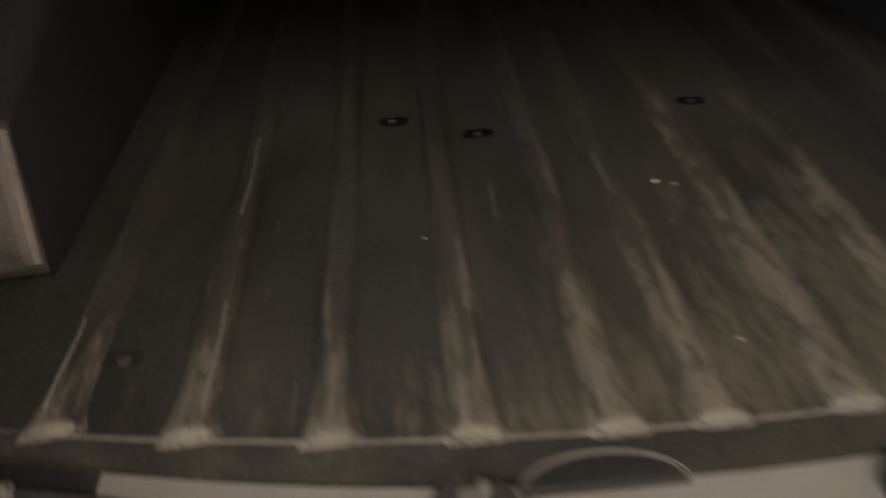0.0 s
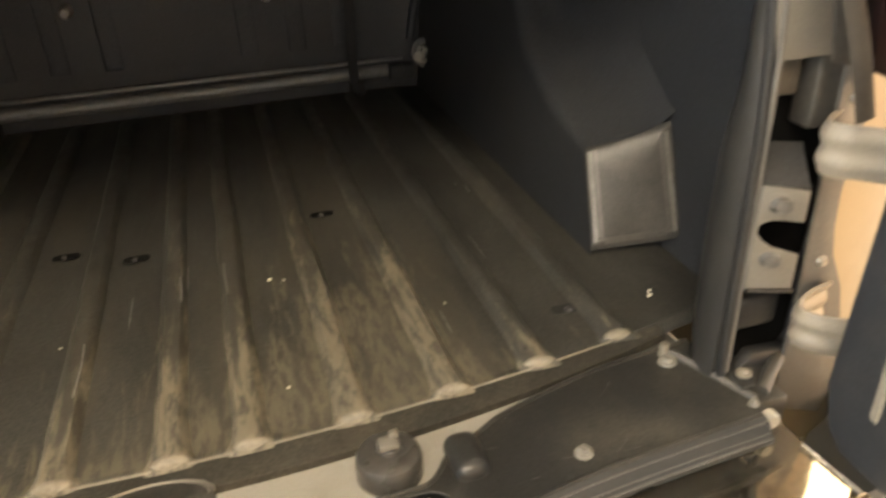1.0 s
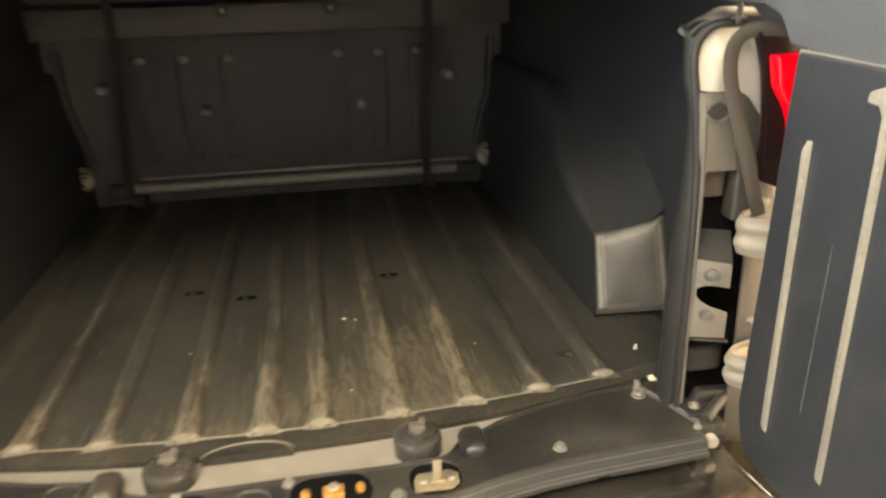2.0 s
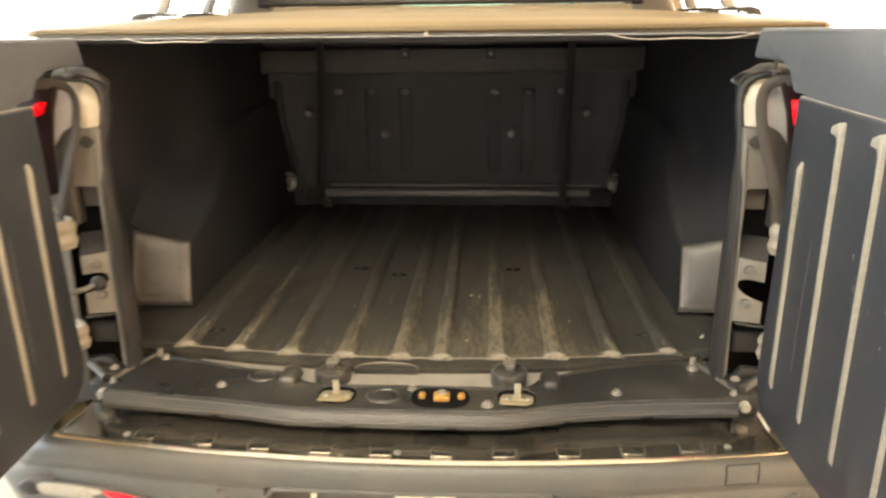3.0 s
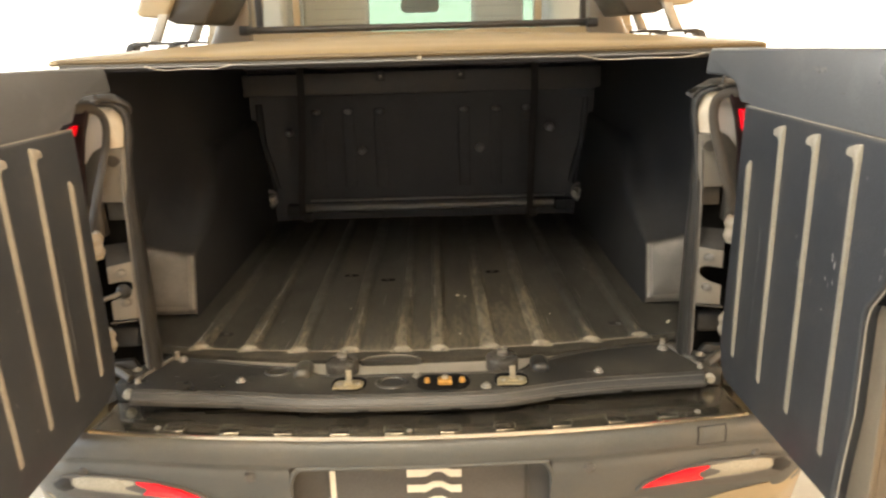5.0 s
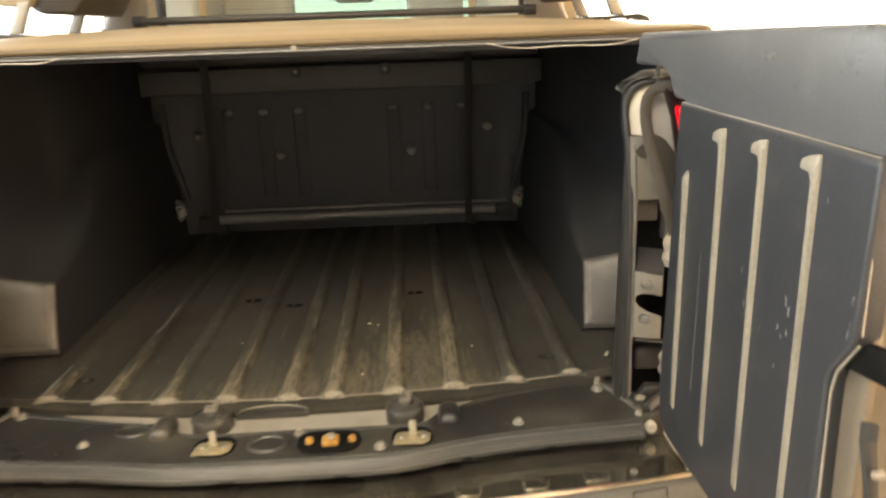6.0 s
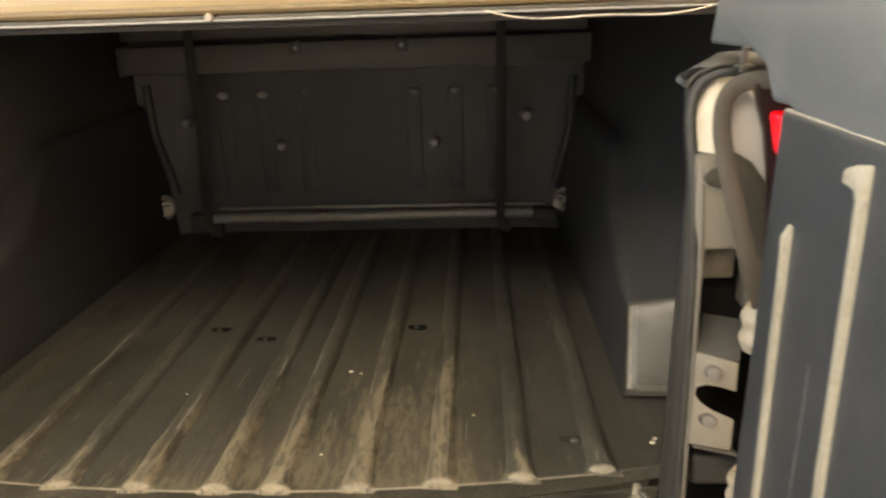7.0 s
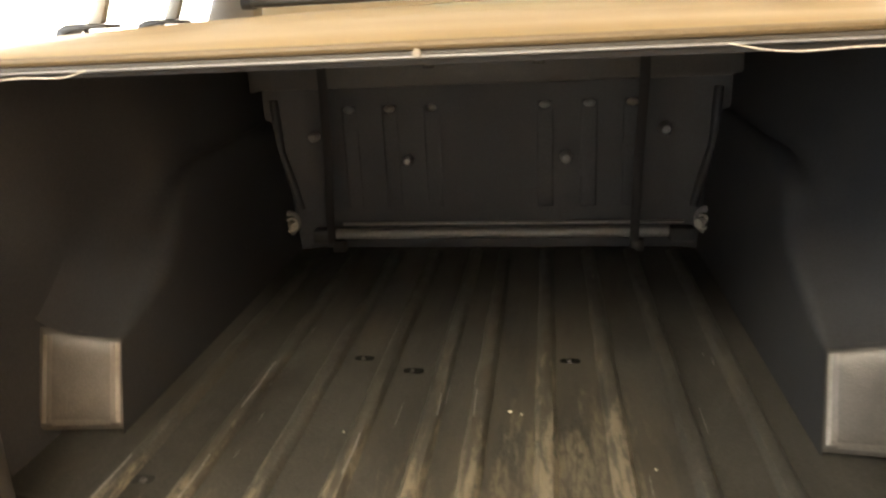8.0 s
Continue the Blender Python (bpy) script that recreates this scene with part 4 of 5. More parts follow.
def pillar(sgn):
    S = lambda pts: [(sgn * x, z) for x, z in pts]
    P3 = lambda pts: [(sgn * x, y, z) for x, y, z in pts]
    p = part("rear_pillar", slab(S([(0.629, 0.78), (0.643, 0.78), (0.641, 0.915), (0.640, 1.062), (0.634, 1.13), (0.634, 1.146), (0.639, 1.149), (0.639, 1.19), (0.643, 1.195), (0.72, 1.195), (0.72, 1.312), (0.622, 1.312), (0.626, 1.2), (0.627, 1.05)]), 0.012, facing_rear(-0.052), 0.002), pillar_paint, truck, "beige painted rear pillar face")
    # rounded head: a tall soft-cornered panel that rolls back at its inner and upper edge
    def head(u, v):
        top = 1.398 - 0.03 * max(0.0, 1 - u * 3.0) ** 2
        z = 1.3135 + (top - 1.3135) * v
        roll = 0.03 * max(0.0, 1 - u * 4.0) ** 2 + 0.035 * max(0.0, (v - 0.6) / 0.4) ** 2
        return Vector((sgn * (0.622 + 0.088 * u), -0.066 + roll, z))
    part("pillar_head", sheet(head, span(0, 1, 20), span(0, 1, 14), 0.004), lit_head_paint, p, "rounded pillar head, its paint lifted to a lit tone")
    # flat darker patch stands in for the shade in a dent
    part("pillar_dimple", slab(S([(0.628, 1.283), (0.638, 1.295), (0.65, 1.299), (0.66, 1.292), (0.664, 1.281), (0.65, 1.272), (0.636, 1.275)]), 0.0012, facing_rear(-0.0638)), seal_grey, p, "dark leaf-shaped patch painting the shade of a dent")
    part("dimple_lip", tube(smooth_path(P3([(0.628, -0.066, 1.283), (0.64, -0.067, 1.273), (0.655, -0.067, 1.271), (0.666, -0.067, 1.28)]), 4), 0.002, 6), pillar_paint, p)
    part("pillar_pocket", box(sgn * 0.634, sgn * 0.76, -0.022, -0.012, 0.77, 1.2), hole_shade, p, "near-black back painting the hinge pocket's shade")
    part("pocket_box", box(sgn * 0.64, sgn * 0.684, -0.045, -0.023, 1.15, 1.194, 0.003), seal_grey, p)
    part("pocket_block", box(sgn * 0.694, sgn * 0.742, -0.06, -0.024, 1.112, 1.2, 0.006, 3), seal_grey, p)
    part("pocket_block", box(sgn * 0.648, sgn * 0.715, -0.055, -0.024, 0.845, 0.895, 0.012, 3), rubber, p)
    part("pocket_floor", slab(S([(0.64, 0.775), (0.73, 0.775), (0.73, 0.815), (0.67, 0.82)]), 0.02, facing_rear(-0.05), 0.004), rubber, p)
    # soft liner flange that wraps round the opening's edge
    def flange(u, v):
        z = 0.787 + 0.607 * v
        swell = mixed([(0.787, 0.55), (0.86, 0.65), (0.95, 0.7), (1.05, 0.65), (1.2, 0.42), (1.42, 0.4)], z)
        px, py = [(0.6345, -0.06), (0.626, -0.057), (0.6215, -0.045), (0.6185, -0.025), (0.619, 0.0), (0.626, 0.025), (0.645, 0.055), (0.69, 0.09), (0.777, 0.13)][u]
        lean = mixed([(0.787, -0.004), (0.95, 0.0), (1.2, 0.0), (1.42, 0.001)], z)
        back = mixed([(1.2, 0.0), (1.27, 0.0), (1.34, 0.036), (1.42, 0.045)], z)
        return Vector((sgn * (px + lean), (py + 0.06) * swell - 0.06 + back, z))
    part("liner_flange", sheet(flange, range(9), span(0, 1, 24)), flange_plastic, p, "smooth dark liner flange round the opening")
    path = [(0.632, -0.064, 0.785), (0.63, -0.064, 0.95), (0.629, -0.063, 1.13), (0.6245, -0.055, 1.25), (0.621, -0.045, 1.31), (0.6175, -0.038, 1.35), (0.621, -0.036, 1.38), (0.634, -0.04, 1.399), (0.655, -0.05, 1.407), (0.70, -0.055, 1.409)]
    part("edge_seal", tube(smooth_path(P3(path), 5), 0.0062, 10), rubber, p, "black rubber edge seal")
    part("top_seal", tube(smooth_path(P3([(0.618, -0.004, 1.387), (0.622, -0.016, 1.402), (0.634, -0.036, 1.4155), (0.655, -0.044, 1.42), (0.70, -0.045, 1.418)]), 6), 0.0135, 12, 0.3, (0.3, -0.6, 1)), flange_plastic, p, "grey curved seal lip")
    part("top_seal_rim", tube(smooth_path(P3([(0.617, -0.016, 1.386), (0.622, -0.029, 1.4), (0.634, -0.049, 1.412), (0.655, -0.057, 1.416), (0.70, -0.058, 1.414)]), 6), 0.0025, 6), seal_grey, p)
    part("hinge_pin", lathe([(0, 0.024), (0.004, 0.023), (0.004, 0.006), (0.01, 0.005), (0.011, 0.002), (0.004, 0.001), (0.004, -0.004)], Matrix.Translation((sgn * 0.665, -0.062, 1.41)), 16), seal_grey, p, "short steel hinge pin")
    part("lip_line", tube(smooth_path(P3([(0.6375, -0.067, 0.80), (0.636, -0.067, 0.95), (0.6355, -0.067, 1.06), (0.633, -0.067, 1.2), (0.6285, -0.06, 1.31)]), 5), 0.0034, 8), bracket_paint, p)
    # striker plate with a notch and two bolts, and a slanted shelf above it
    L = leaning(sgn, -0.5, 0.638, -0.068)
    pl = part("striker_plate", slab(S([(0.637, 0.926), (0.684, 0.93), (0.684, 0.975), (0.66, 0.982), (0.647, 0.99), (0.640, 1.0), (0.641, 1.011), (0.65, 1.017), (0.664, 1.018), (0.683, 1.016), (0.683, 1.055), (0.638, 1.06)]), 0.005, L, 0.0013), pillar_paint, p, "notched metal striker plate with bolts")
    for x, z in ((0.657, 1.037), (0.656, 0.968)):
        part("bolt", lathe([(0, 0.008), (0.003, 0.008), (0.0085, 0.0062), (0.0095, 0.002), (0.0105, 0)], L @ Matrix.Translation((sgn * x, z, 0.005)), 20), bolt_grey, pl)
    part("plate_shelf", sheet(lambda u, v: Vector((sgn * (0.638 + 0.046 * u + 0.018 * v), -0.07 - 0.023 * u + 0.045 * v, 1.0575 + 0.036 * v)), [0, 1], span(0, 1, 4), 0.004), rubber, p)
    part("plate_shelf", sheet(lambda u, v: Vector((sgn * (0.645 + 0.05 * u), -0.07 - 0.02 * u + 0.045 * v, 0.918 - 0.005 * v)), [0, 1], [0, 1], 0.004), seal_grey, p)
    if sgn < 0:
        part("striker_arm", tube([(-0.655, -0.085, 0.996), (-0.672, -0.11, 0.992), (-0.70, -0.125, 0.987)], 0.0055, 10), bolt_grey, pl)
        part("striker_knob", lathe([(0, 0.014), (0.01, 0.012), (0.016, 0.004), (0.017, 0)], facing_rear(-0.086) @ Matrix.Translation((-0.656, 0.996, 0)), 18), rubber, pl)
    # check strap and painted backing
    part("backing_plate", slab(S([(0.64, 1.392), (0.66, 1.388), (0.683, 1.358), (0.692, 1.285), (0.672, 1.31), (0.64, 1.33)]), 0.004, facing_rear(-0.096), 0.001), backing_paint, p, "pale painted backing plate")
    part("backing_plate", slab(S([(0.645, 1.325), (0.672, 1.309), (0.692, 1.284), (0.70, 1.19), (0.67, 1.2)]), 0.003, facing_rear(-0.095), 0.001), seal_grey, p)
    strap = [(0.70, -0.145, 1.402), (0.665, -0.128, 1.404), (0.641, -0.115, 1.396), (0.631, -0.111, 1.375), (0.632, -0.113, 1.34), (0.641, -0.122, 1.295), (0.656, -0.136, 1.235), (0.668, -0.142, 1.19), (0.684, -0.14, 1.15)]
    part("check_strap", tube(smooth_path(P3(strap), 6), 0.0098, 8, 0.22, (0.25, 1, 0)), strap_rubber, p, "brown-grey rubber check strap")
    return p


for sgn in (-1, 1):
    pillar(sgn)
    # body side behind the opening, tail lamp
    side = part("bed_side", sheet(lambda u, v: Vector((sgn * (0.79 + [0, 0.0, 0.04, 0.085, 0.1, 0.09, 0.05][v]), u, [0.785, 1.44, 1.468, 1.445, 1.2, 0.85, 0.55][v])), span(-0.028, 1.47, 12), range(7), 0.006), body_paint, truck, "sand painted bed side")
    def end_face(u, v):
        z = 0.62 + 0.59 * v
        x = 0.742 + 0.125 * u + 0.03 * max(0.0, 0.9 - z)
        return Vector((sgn * x, -0.058 + 0.03 * u * u - 0.006 * math.sin(3 * v), z))
    part("side_end", sheet(end_face, span(0, 1, 12), span(0, 1, 14), 0.004), body_paint, side, "curved sand painted end of the bed side")
    part("side_end", slab([(sgn * x, z) for x, z in ((0.722, 1.2), (0.885, 1.2), (0.87, 1.435), (0.722, 1.435))], -0.012, facing_rear(-0.1), 0.003), body_paint, side)
    lens = [(0.671, 1.372), (0.68, 1.33), (0.70, 1.3), (0.708, 1.282), (0.722, 1.222), (0.76, 1.233), (0.83, 1.26), (0.83, 1.377)] if sgn > 0 else [(0.6745, 1.372), (0.684, 1.372), (0.70, 1.358), (0.78, 1.34), (0.76, 1.32), (0.684, 1.348)]
    lamp = part("tail_lamp", slab([(sgn * x, z) for x, z in lens], 0.026, facing_rear(-0.128), 0.006, 3), red_lens, truck, "red tail lamp")
    part("lamp_base", slab([(sgn * x, z) for x, z in ((0.655, 1.4), (0.69, 1.412), (0.83, 1.41), (0.80, 1.15), (0.69, 1.195), (0.683, 1.29), (0.672, 1.35))], 0.015, facing_rear(-0.113), 0.003), dark_red, lamp, "dark red lamp housing")
    # goose-neck hinges: a pressed strap bent into a U
    for z0, z1, dy, dx in ((1.078, 1.137, 0.0, 0.007), (0.866, 0.918, -0.02, 0.004)):
        prof = [(0.002 * math.cos(4 * math.pi * t) - 0.002 * math.sin(math.pi * t), z0 + (z1 - z0) * t) for t in span(0, 1, 20)]
        bend = smooth_path([(0.75 + dx, -0.06 + dy, 0), (0.715 + dx, -0.068 + dy, 0), (0.687 + dx, -0.082 + dy, 0), (0.6735 + dx, -0.1 + dy, 0), (0.682 + dx, -0.12 + dy, 0), (0.705 + dx, -0.137 + dy, 0), (0.74, -0.165, 0)], 4)

        def strap_face(u, v):
            q = (bend[min(u + 1, len(bend) - 1)] - bend[max(u - 1, 0)]).normalized()
            c = bend[u] + Vector((q.y, -q.x, 0)) * -prof[v][0]
            return Vector((sgn * c.x, c.y, prof[v][1] - 0.03 * max(0.0, c.x - 0.70) * 4 * (1 if u > 12 else 0) * 0.5))
        part("hinge_arm", sheet(strap_face, range(len(bend)), range(21), 0.0045), hinge_paint, truck, "pale pressed metal hinge arm")
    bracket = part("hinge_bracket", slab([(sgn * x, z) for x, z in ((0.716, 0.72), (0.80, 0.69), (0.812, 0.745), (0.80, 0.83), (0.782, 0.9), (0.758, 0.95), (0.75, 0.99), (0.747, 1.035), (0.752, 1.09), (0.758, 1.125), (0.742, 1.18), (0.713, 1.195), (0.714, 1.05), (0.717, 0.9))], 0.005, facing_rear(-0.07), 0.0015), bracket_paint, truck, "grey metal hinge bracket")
    for z in (0.945, 1.148):
        part("bracket_bolt", lathe([(0, 0.007), (0.005, 0.006), (0.008, 0)], facing_rear(-0.075) @ Matrix.Translation((sgn * (0.735 if z > 1 else 0.74), z, 0)), 14), zinc, bracket)


# ---- tail doors ----
def door_frame(sgn):
    """Door axes: u from the hinge to the free edge, z up, third axis towards the bed's middle."""
    a = radians(3.0 if sgn < 0 else 3.8)
    d = Vector((sgn * math.sin(a), -math.cos(a), 0))
    n = Vector((-sgn * math.cos(a), -math.sin(a), 0))
    o = Vector((sgn * 0.657, -0.182 if sgn < 0 else -0.172, 0))
    lift = 0.007 if sgn > 0 else 0.0
    return Matrix(((d.x, 0, n.x, o.x), (d.y, 0, n.y, o.y), (0, 1, 0, lift), (0, 0, 0, 1)))


def tail_door(sgn):
    M = door_frame(sgn)
    far = 0.449 if sgn < 0 else 0.51
    bm = slab([(-0.126, 1.431), (-0.113, 1.474), (-0.105, 1.483), (0.05, 1.486), (0.2, 1.488), (far - 0.013, 1.492), (far, 1.48), (far, 1.33), (0.2, 1.352), (0.09, 1.364), (0.06, 1.384), (0.042, 1.385), (0.034, 1.4), (0.02, 1.418), (-0.017, 1.431)], 0.02, Matrix.Translation((0, 0, -0.02)), 0.005, 3)
    for v in bm.verts:
        # the top rail swells inwards towards the hinge
        v.co.z += 0.02 * max(0.0, min(1.0, (0.1 - v.co.x) / 0.06)) * (1.0 if v.co.z > -0.01 else 0.3)
    bmesh.ops.transform(bm, matrix=M, verts=bm.verts)
    up = part("tail_door", bm, door_upper, truck, "open grey plastic-lined tail door")
    end = 0.509 if sgn > 0 else 0.441
    jog = 0.036 if sgn > 0 else 0.0
    tilt = 0.0 if sgn > 0 else 0.007
    rise = 0.0 if sgn > 0 else 0.055
    near = 0.0 if sgn > 0 else -0.016
    shift = 0.014 if sgn > 0 else 0.0
    low = [(near + 0.047, 0.83), (near + 0.034, 0.88), (near + 0.038, 0.98), (near + 0.042, 1.08), (near + 0.046, 1.2), (near + 0.048, 1.3), (near + 0.052, 1.379 - tilt), (end, 1.366 + tilt), (end + 0.004, 1.357 + tilt), (end, 1.18), (end - 0.004, 1.165), (end - jog + 0.004, 1.126), (end - jog, 1.11), (end - jog + 0.003, 0.95), (end - jog - 0.006, 0.86), (end - jog - 0.012, 0.785), (end - jog - 0.02, 0.778), (0.12, 0.802), (0.067, 0.808)]
    part("inner_panel", slab(low, 0.034, M @ Matrix.Translation((0, 0, -0.02)), 0.0075, 3), door_plastic, up, "dark grey ribbed inner panel")
    for u, top, low_z in ((0.085, 1.28, 0.882), (0.192, 1.358, 0.876), (0.297, 1.357, 0.868), (0.406, 1.356, 0.85)):
        w = 0.0042
        u += shift - 0.003
        lean = 0.0 if sgn > 0 else 0.09 * max(0.0, u - 0.1)
        u -= 0.2 * lean
        bm = bmesh.new()
        ring = []
        for z, lift, ww in ((low_z - 0.012, -0.001, w * 0.6), (low_z, 0.005, w), (top - 0.03, 0.007, w), (top - 0.012, 0.0075, w), (top, 0.001, w * 1.05)):
            ring.append([bm.verts.new(M @ Vector((u + s * ww * k - lean * (top - z) / 0.5, z, 0.013 + lift * h))) for s, k, h in ((-1, 1.25, -0.2), (-1, 0.85, 1), (1, 0.85, 1), (1, 1.25, -0.2))])
        for a, b in zip(ring, ring[1:]):
            for k in range(3):
                bm.faces.new((a[k], a[k + 1], b[k + 1], b[k]))
        bm.faces.new(ring[0])
        bm.faces.new(ring[-1])
        part("panel_rib", bm, door_rib, up, "pale worn upright rib")
        if top > 1.3:
            part("rib_hook", slab([(u - 0.03, top - 0.02), (u - 0.028, top - 0.008), (u - 0.012, top - 0.002), (u + 0.0055, top + 0.001), (u + 0.006, top - 0.03), (u - 0.006, top - 0.034), (u - 0.013, top - 0.022)], 0.006, M @ Matrix.Translation((0, 0, 0.0125)), 0.0028), door_rib, up)
    # door shell with stepped free edge and painted outer skin
    k = -0.022 if sgn < 0 else 0.055
    q = -0.022 if sgn < 0 else 0.0
    # pale tubes paint the highlight on the panel's crease and free edge
    part("crease_edge", tube([M @ Vector(p) for p in ((near + 0.052, 1.378 - tilt, 0.008), (end - 0.004, 1.364 + tilt, 0.008))], 0.0028, 6), door_rib, up, "pale tube painting the light along the panel edge")
    part("edge_highlight", tube([M @ Vector(p) for p in ((end + 0.001, 1.36, 0.008), (end, 1.25, 0.007), (end - 0.001, 1.18, 0.005))], 0.002, 6), door_rib, up)
    part("edge_highlight", tube([M @ Vector(p) for p in ((end - 0.002, 1.168, 0.006), (end - jog + 0.006, 1.126, 0.006), (end - jog, 1.1, 0.006), (end - jog + 0.003, 0.95, 0.006), (end - jog - 0.006, 0.86, 0.006), (end - jog - 0.011, 0.79, 0.006))], 0.002, 6), door_rib, up, "pale tube painting the light along the panel edge")
    # both doors share one edge paint; the right one has warm light tinted in
    part("door_core", slab([(0.03, 0.80), (0.03, 1.385), (-0.03, 1.43), (-0.07, 1.44), (-0.05, 1.475), (0.445 + k, 1.48), (0.43 + k, 1.24 + rise), (0.44 + k, 1.2 + rise), (0.455 + k, 0.78)], 0.06, M @ Matrix.Translation((0, 0, -0.0805)), 0.006, 3), warm_edge_paint if sgn > 0 else door_edge, up, "painted door edge")
    part("outer_skin", slab([(0.03, 0.74), (0.03, 1.42), (-0.03, 1.46), (0.45 + k, 1.487), (0.462 + k, 1.47), (0.455 + k, 1.36 + 0.4 * rise), (0.445 + k, 1.29 + rise), (0.45 + k, 1.262 + rise), (0.478 + k + q, 1.24 + rise), (0.484 + k + q, 1.215 + rise), (0.474 + k + q, 1.19 + rise), (0.466 + k + q, 1.0), (0.466 + k + q, 0.88), (0.48 + k + q, 0.83), (0.488 + k + q, 0.79), (0.47 + k + q, 0.74)], 0.032, M @ Matrix.Translation((0, 0, -0.112)), 0.013, 4), body_paint, up, "sand painted outer skin with rolled edge")
    part("edge_step", slab([(0.40 + k, 0.785), (0.40 + k, 1.10), (0.43 + k, 1.17), (0.43 + k, 1.235), (0.452 + k, 1.235), (0.456 + k, 0.785)], 0.012, M @ Matrix.Translation((0, 0, -0.0215)), 0.004), warm_edge_paint if sgn > 0 else door_edge, up)
    part("latch_recess", slab(rounded(0.447 + k, 1.31 + 1.2 * rise, 0.024, 0.1, 0.008), 0.03, M @ Matrix.Translation((0, 0, -0.085)), 0.002), hole_shade, up, "near-black plate painting the latch recess's shade")
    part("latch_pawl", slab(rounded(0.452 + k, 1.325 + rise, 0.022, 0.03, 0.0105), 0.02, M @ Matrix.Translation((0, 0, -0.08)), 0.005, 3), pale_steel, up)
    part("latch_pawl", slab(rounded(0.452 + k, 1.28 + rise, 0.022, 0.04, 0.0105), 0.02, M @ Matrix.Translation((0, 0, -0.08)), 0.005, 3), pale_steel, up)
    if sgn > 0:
        # flat near-black plate paints the shade of a recess in the frame
        part("frame_recess", slab([(end - jog + 0.004, 1.128), (end + 0.002, 1.172), (0.56, 1.176), (0.56, 1.14), (end - 0.02, 1.132)], 0.012, M @ Matrix.Translation((0, 0, -0.012)), 0.003), hole_shade, up, "near-black plate painting the shade of a door frame recess")
        part("pull_lever", tube([M @ Vector(p) for p in ((0.462 + k, 1.08, -0.012), (0.478 + k, 1.07, 0.0), (0.492 + k, 1.02, 0.0), (0.5 + k, 0.93, -0.005))], 0.009, 10, 0.6), rubber, up, "black pull lever")
        part("lever_pin", lathe([(0, 0.012), (0.004, 0.011), (0.005, 0)], M @ Matrix.Translation((0.5 + k, 1.045, -0.004)), 12), zinc, up)
    # scratches and knocks, most of them beside the ribs
    rng = random.Random(3 + sgn)
    knocks = ((0.278, 1.178, 0.007), (0.291, 1.152, 0.004), (0.29, 1.136, 0.009), (0.286, 1.118, 0.006), (0.316, 1.107, 0.005), (0.333, 1.119, 0.006), (0.384, 1.172, 0.009), (0.391, 1.163, 0.008), (0.372, 1.135, 0.006), (0.391, 1.135, 0.005), (0.38, 1.128, 0.004), (0.372, 1.083, 0.004), (0.498, 1.178, 0.007), (0.5, 1.19, 0.005), (0.5, 1.217, 0.007), (0.44, 1.31, 0.004), (0.235, 1.02, 0.004)) if sgn > 0 else ((0.26, 0.93, 0.006), (0.35, 0.95, 0.005), (0.30, 1.1, 0.005), (0.415, 1.05, 0.006), (0.16, 1.08, 0.007), (0.31, 0.88, 0.006))
    for u, z, ln in knocks:
        for _ in range(2):
            a0 = rng.uniform(0, 6.28)
            pts = [(u + 0.5 * ln * rng.uniform(0.1, 0.5) * math.cos(q) + 0.25 * ln * math.sin(q) * math.sin(a0), z + ln * rng.uniform(0.3, 1.1) * math.sin(q)) for q in (0, 0.8, 1.7, 2.6, 3.4, 4.3, 5.4)]
            part("scratch", slab(pts, 0.0004, M @ Matrix.Translation((0, 0, 0.0142))), scuff if sgn > 0 and 0.37 < u < 0.4 else faint_scuff, up)
    part("scratch", slab([(0.154, 0.94), (0.1555, 0.94), (0.1592, 1.17), (0.158, 1.17)], 0.0004, M @ Matrix.Translation((0, 0, 0.0142))), faint_scuff, up)
    for cu, cz, w in ((0.256, 1.455, 0.045), (0.335, 1.422, 0.012), (0.369, 1.418, 0.006)):
        pts = [(cu + w * math.cos(q) * rng.uniform(0.6, 1.1), cz + 0.1 * w * math.sin(q) * rng.uniform(0.5, 1.5)) for q in span(0, 5.9, 14)]
        part("scuff_patch", slab(pts, 0.0004, M @ Matrix.Translation((0, 0, 0.0002))), faint_scuff, up)


for sgn in (-1, 1):
    tail_door(sgn)

# ---- cab ----
cab = part("cab_rear_wall", sheet(lambda u, v: Vector((u, 1.47, v)), [-0.86, -0.66, 0.70, 0.86], [0.5, 1.55], 0.03), body_paint, truck, "beige-grey cab rear wall")
part("window_pillar", slab([(-0.86, 1.55), (-0.64, 1.55), (-0.60, 2.0), (-0.78, 2.05)], -0.03, facing_rear(1.46), 0.006), body_paint, cab)
part("window_pillar", slab([(0.86, 1.55), (0.72, 1.55), (0.68, 2.0), (0.78, 2.05)], -0.03, facing_rear(1.46), 0.006), body_paint, cab)
part("roof", sheet(lambda u, v: Vector((u, 1.45 + 1.5 * v, 2.02 + 0.06 * math.sin(math.pi * v) - 0.05 * (u / 0.8) ** 2)), span(-0.78, 0.78, 10), span(0, 1, 8), 0.02), body_paint, cab)
pane = part("rear_window", sheet(lambda u, v: Vector((u, 1.468, v)), [-0.66, 0.72], [1.545, 2.02], 0.004), glass, cab, "tinted cab rear window")
pane.visible_shadow = False
for x in (-0.645, -0.495, 0.476, 0.66):
    part("window_frame", box(x - 0.014, x + 0.014, 1.448, 1.467, 1.55, 2.0, 0.003), black_bar if abs(x) > 0.6 else body_paint, pane)
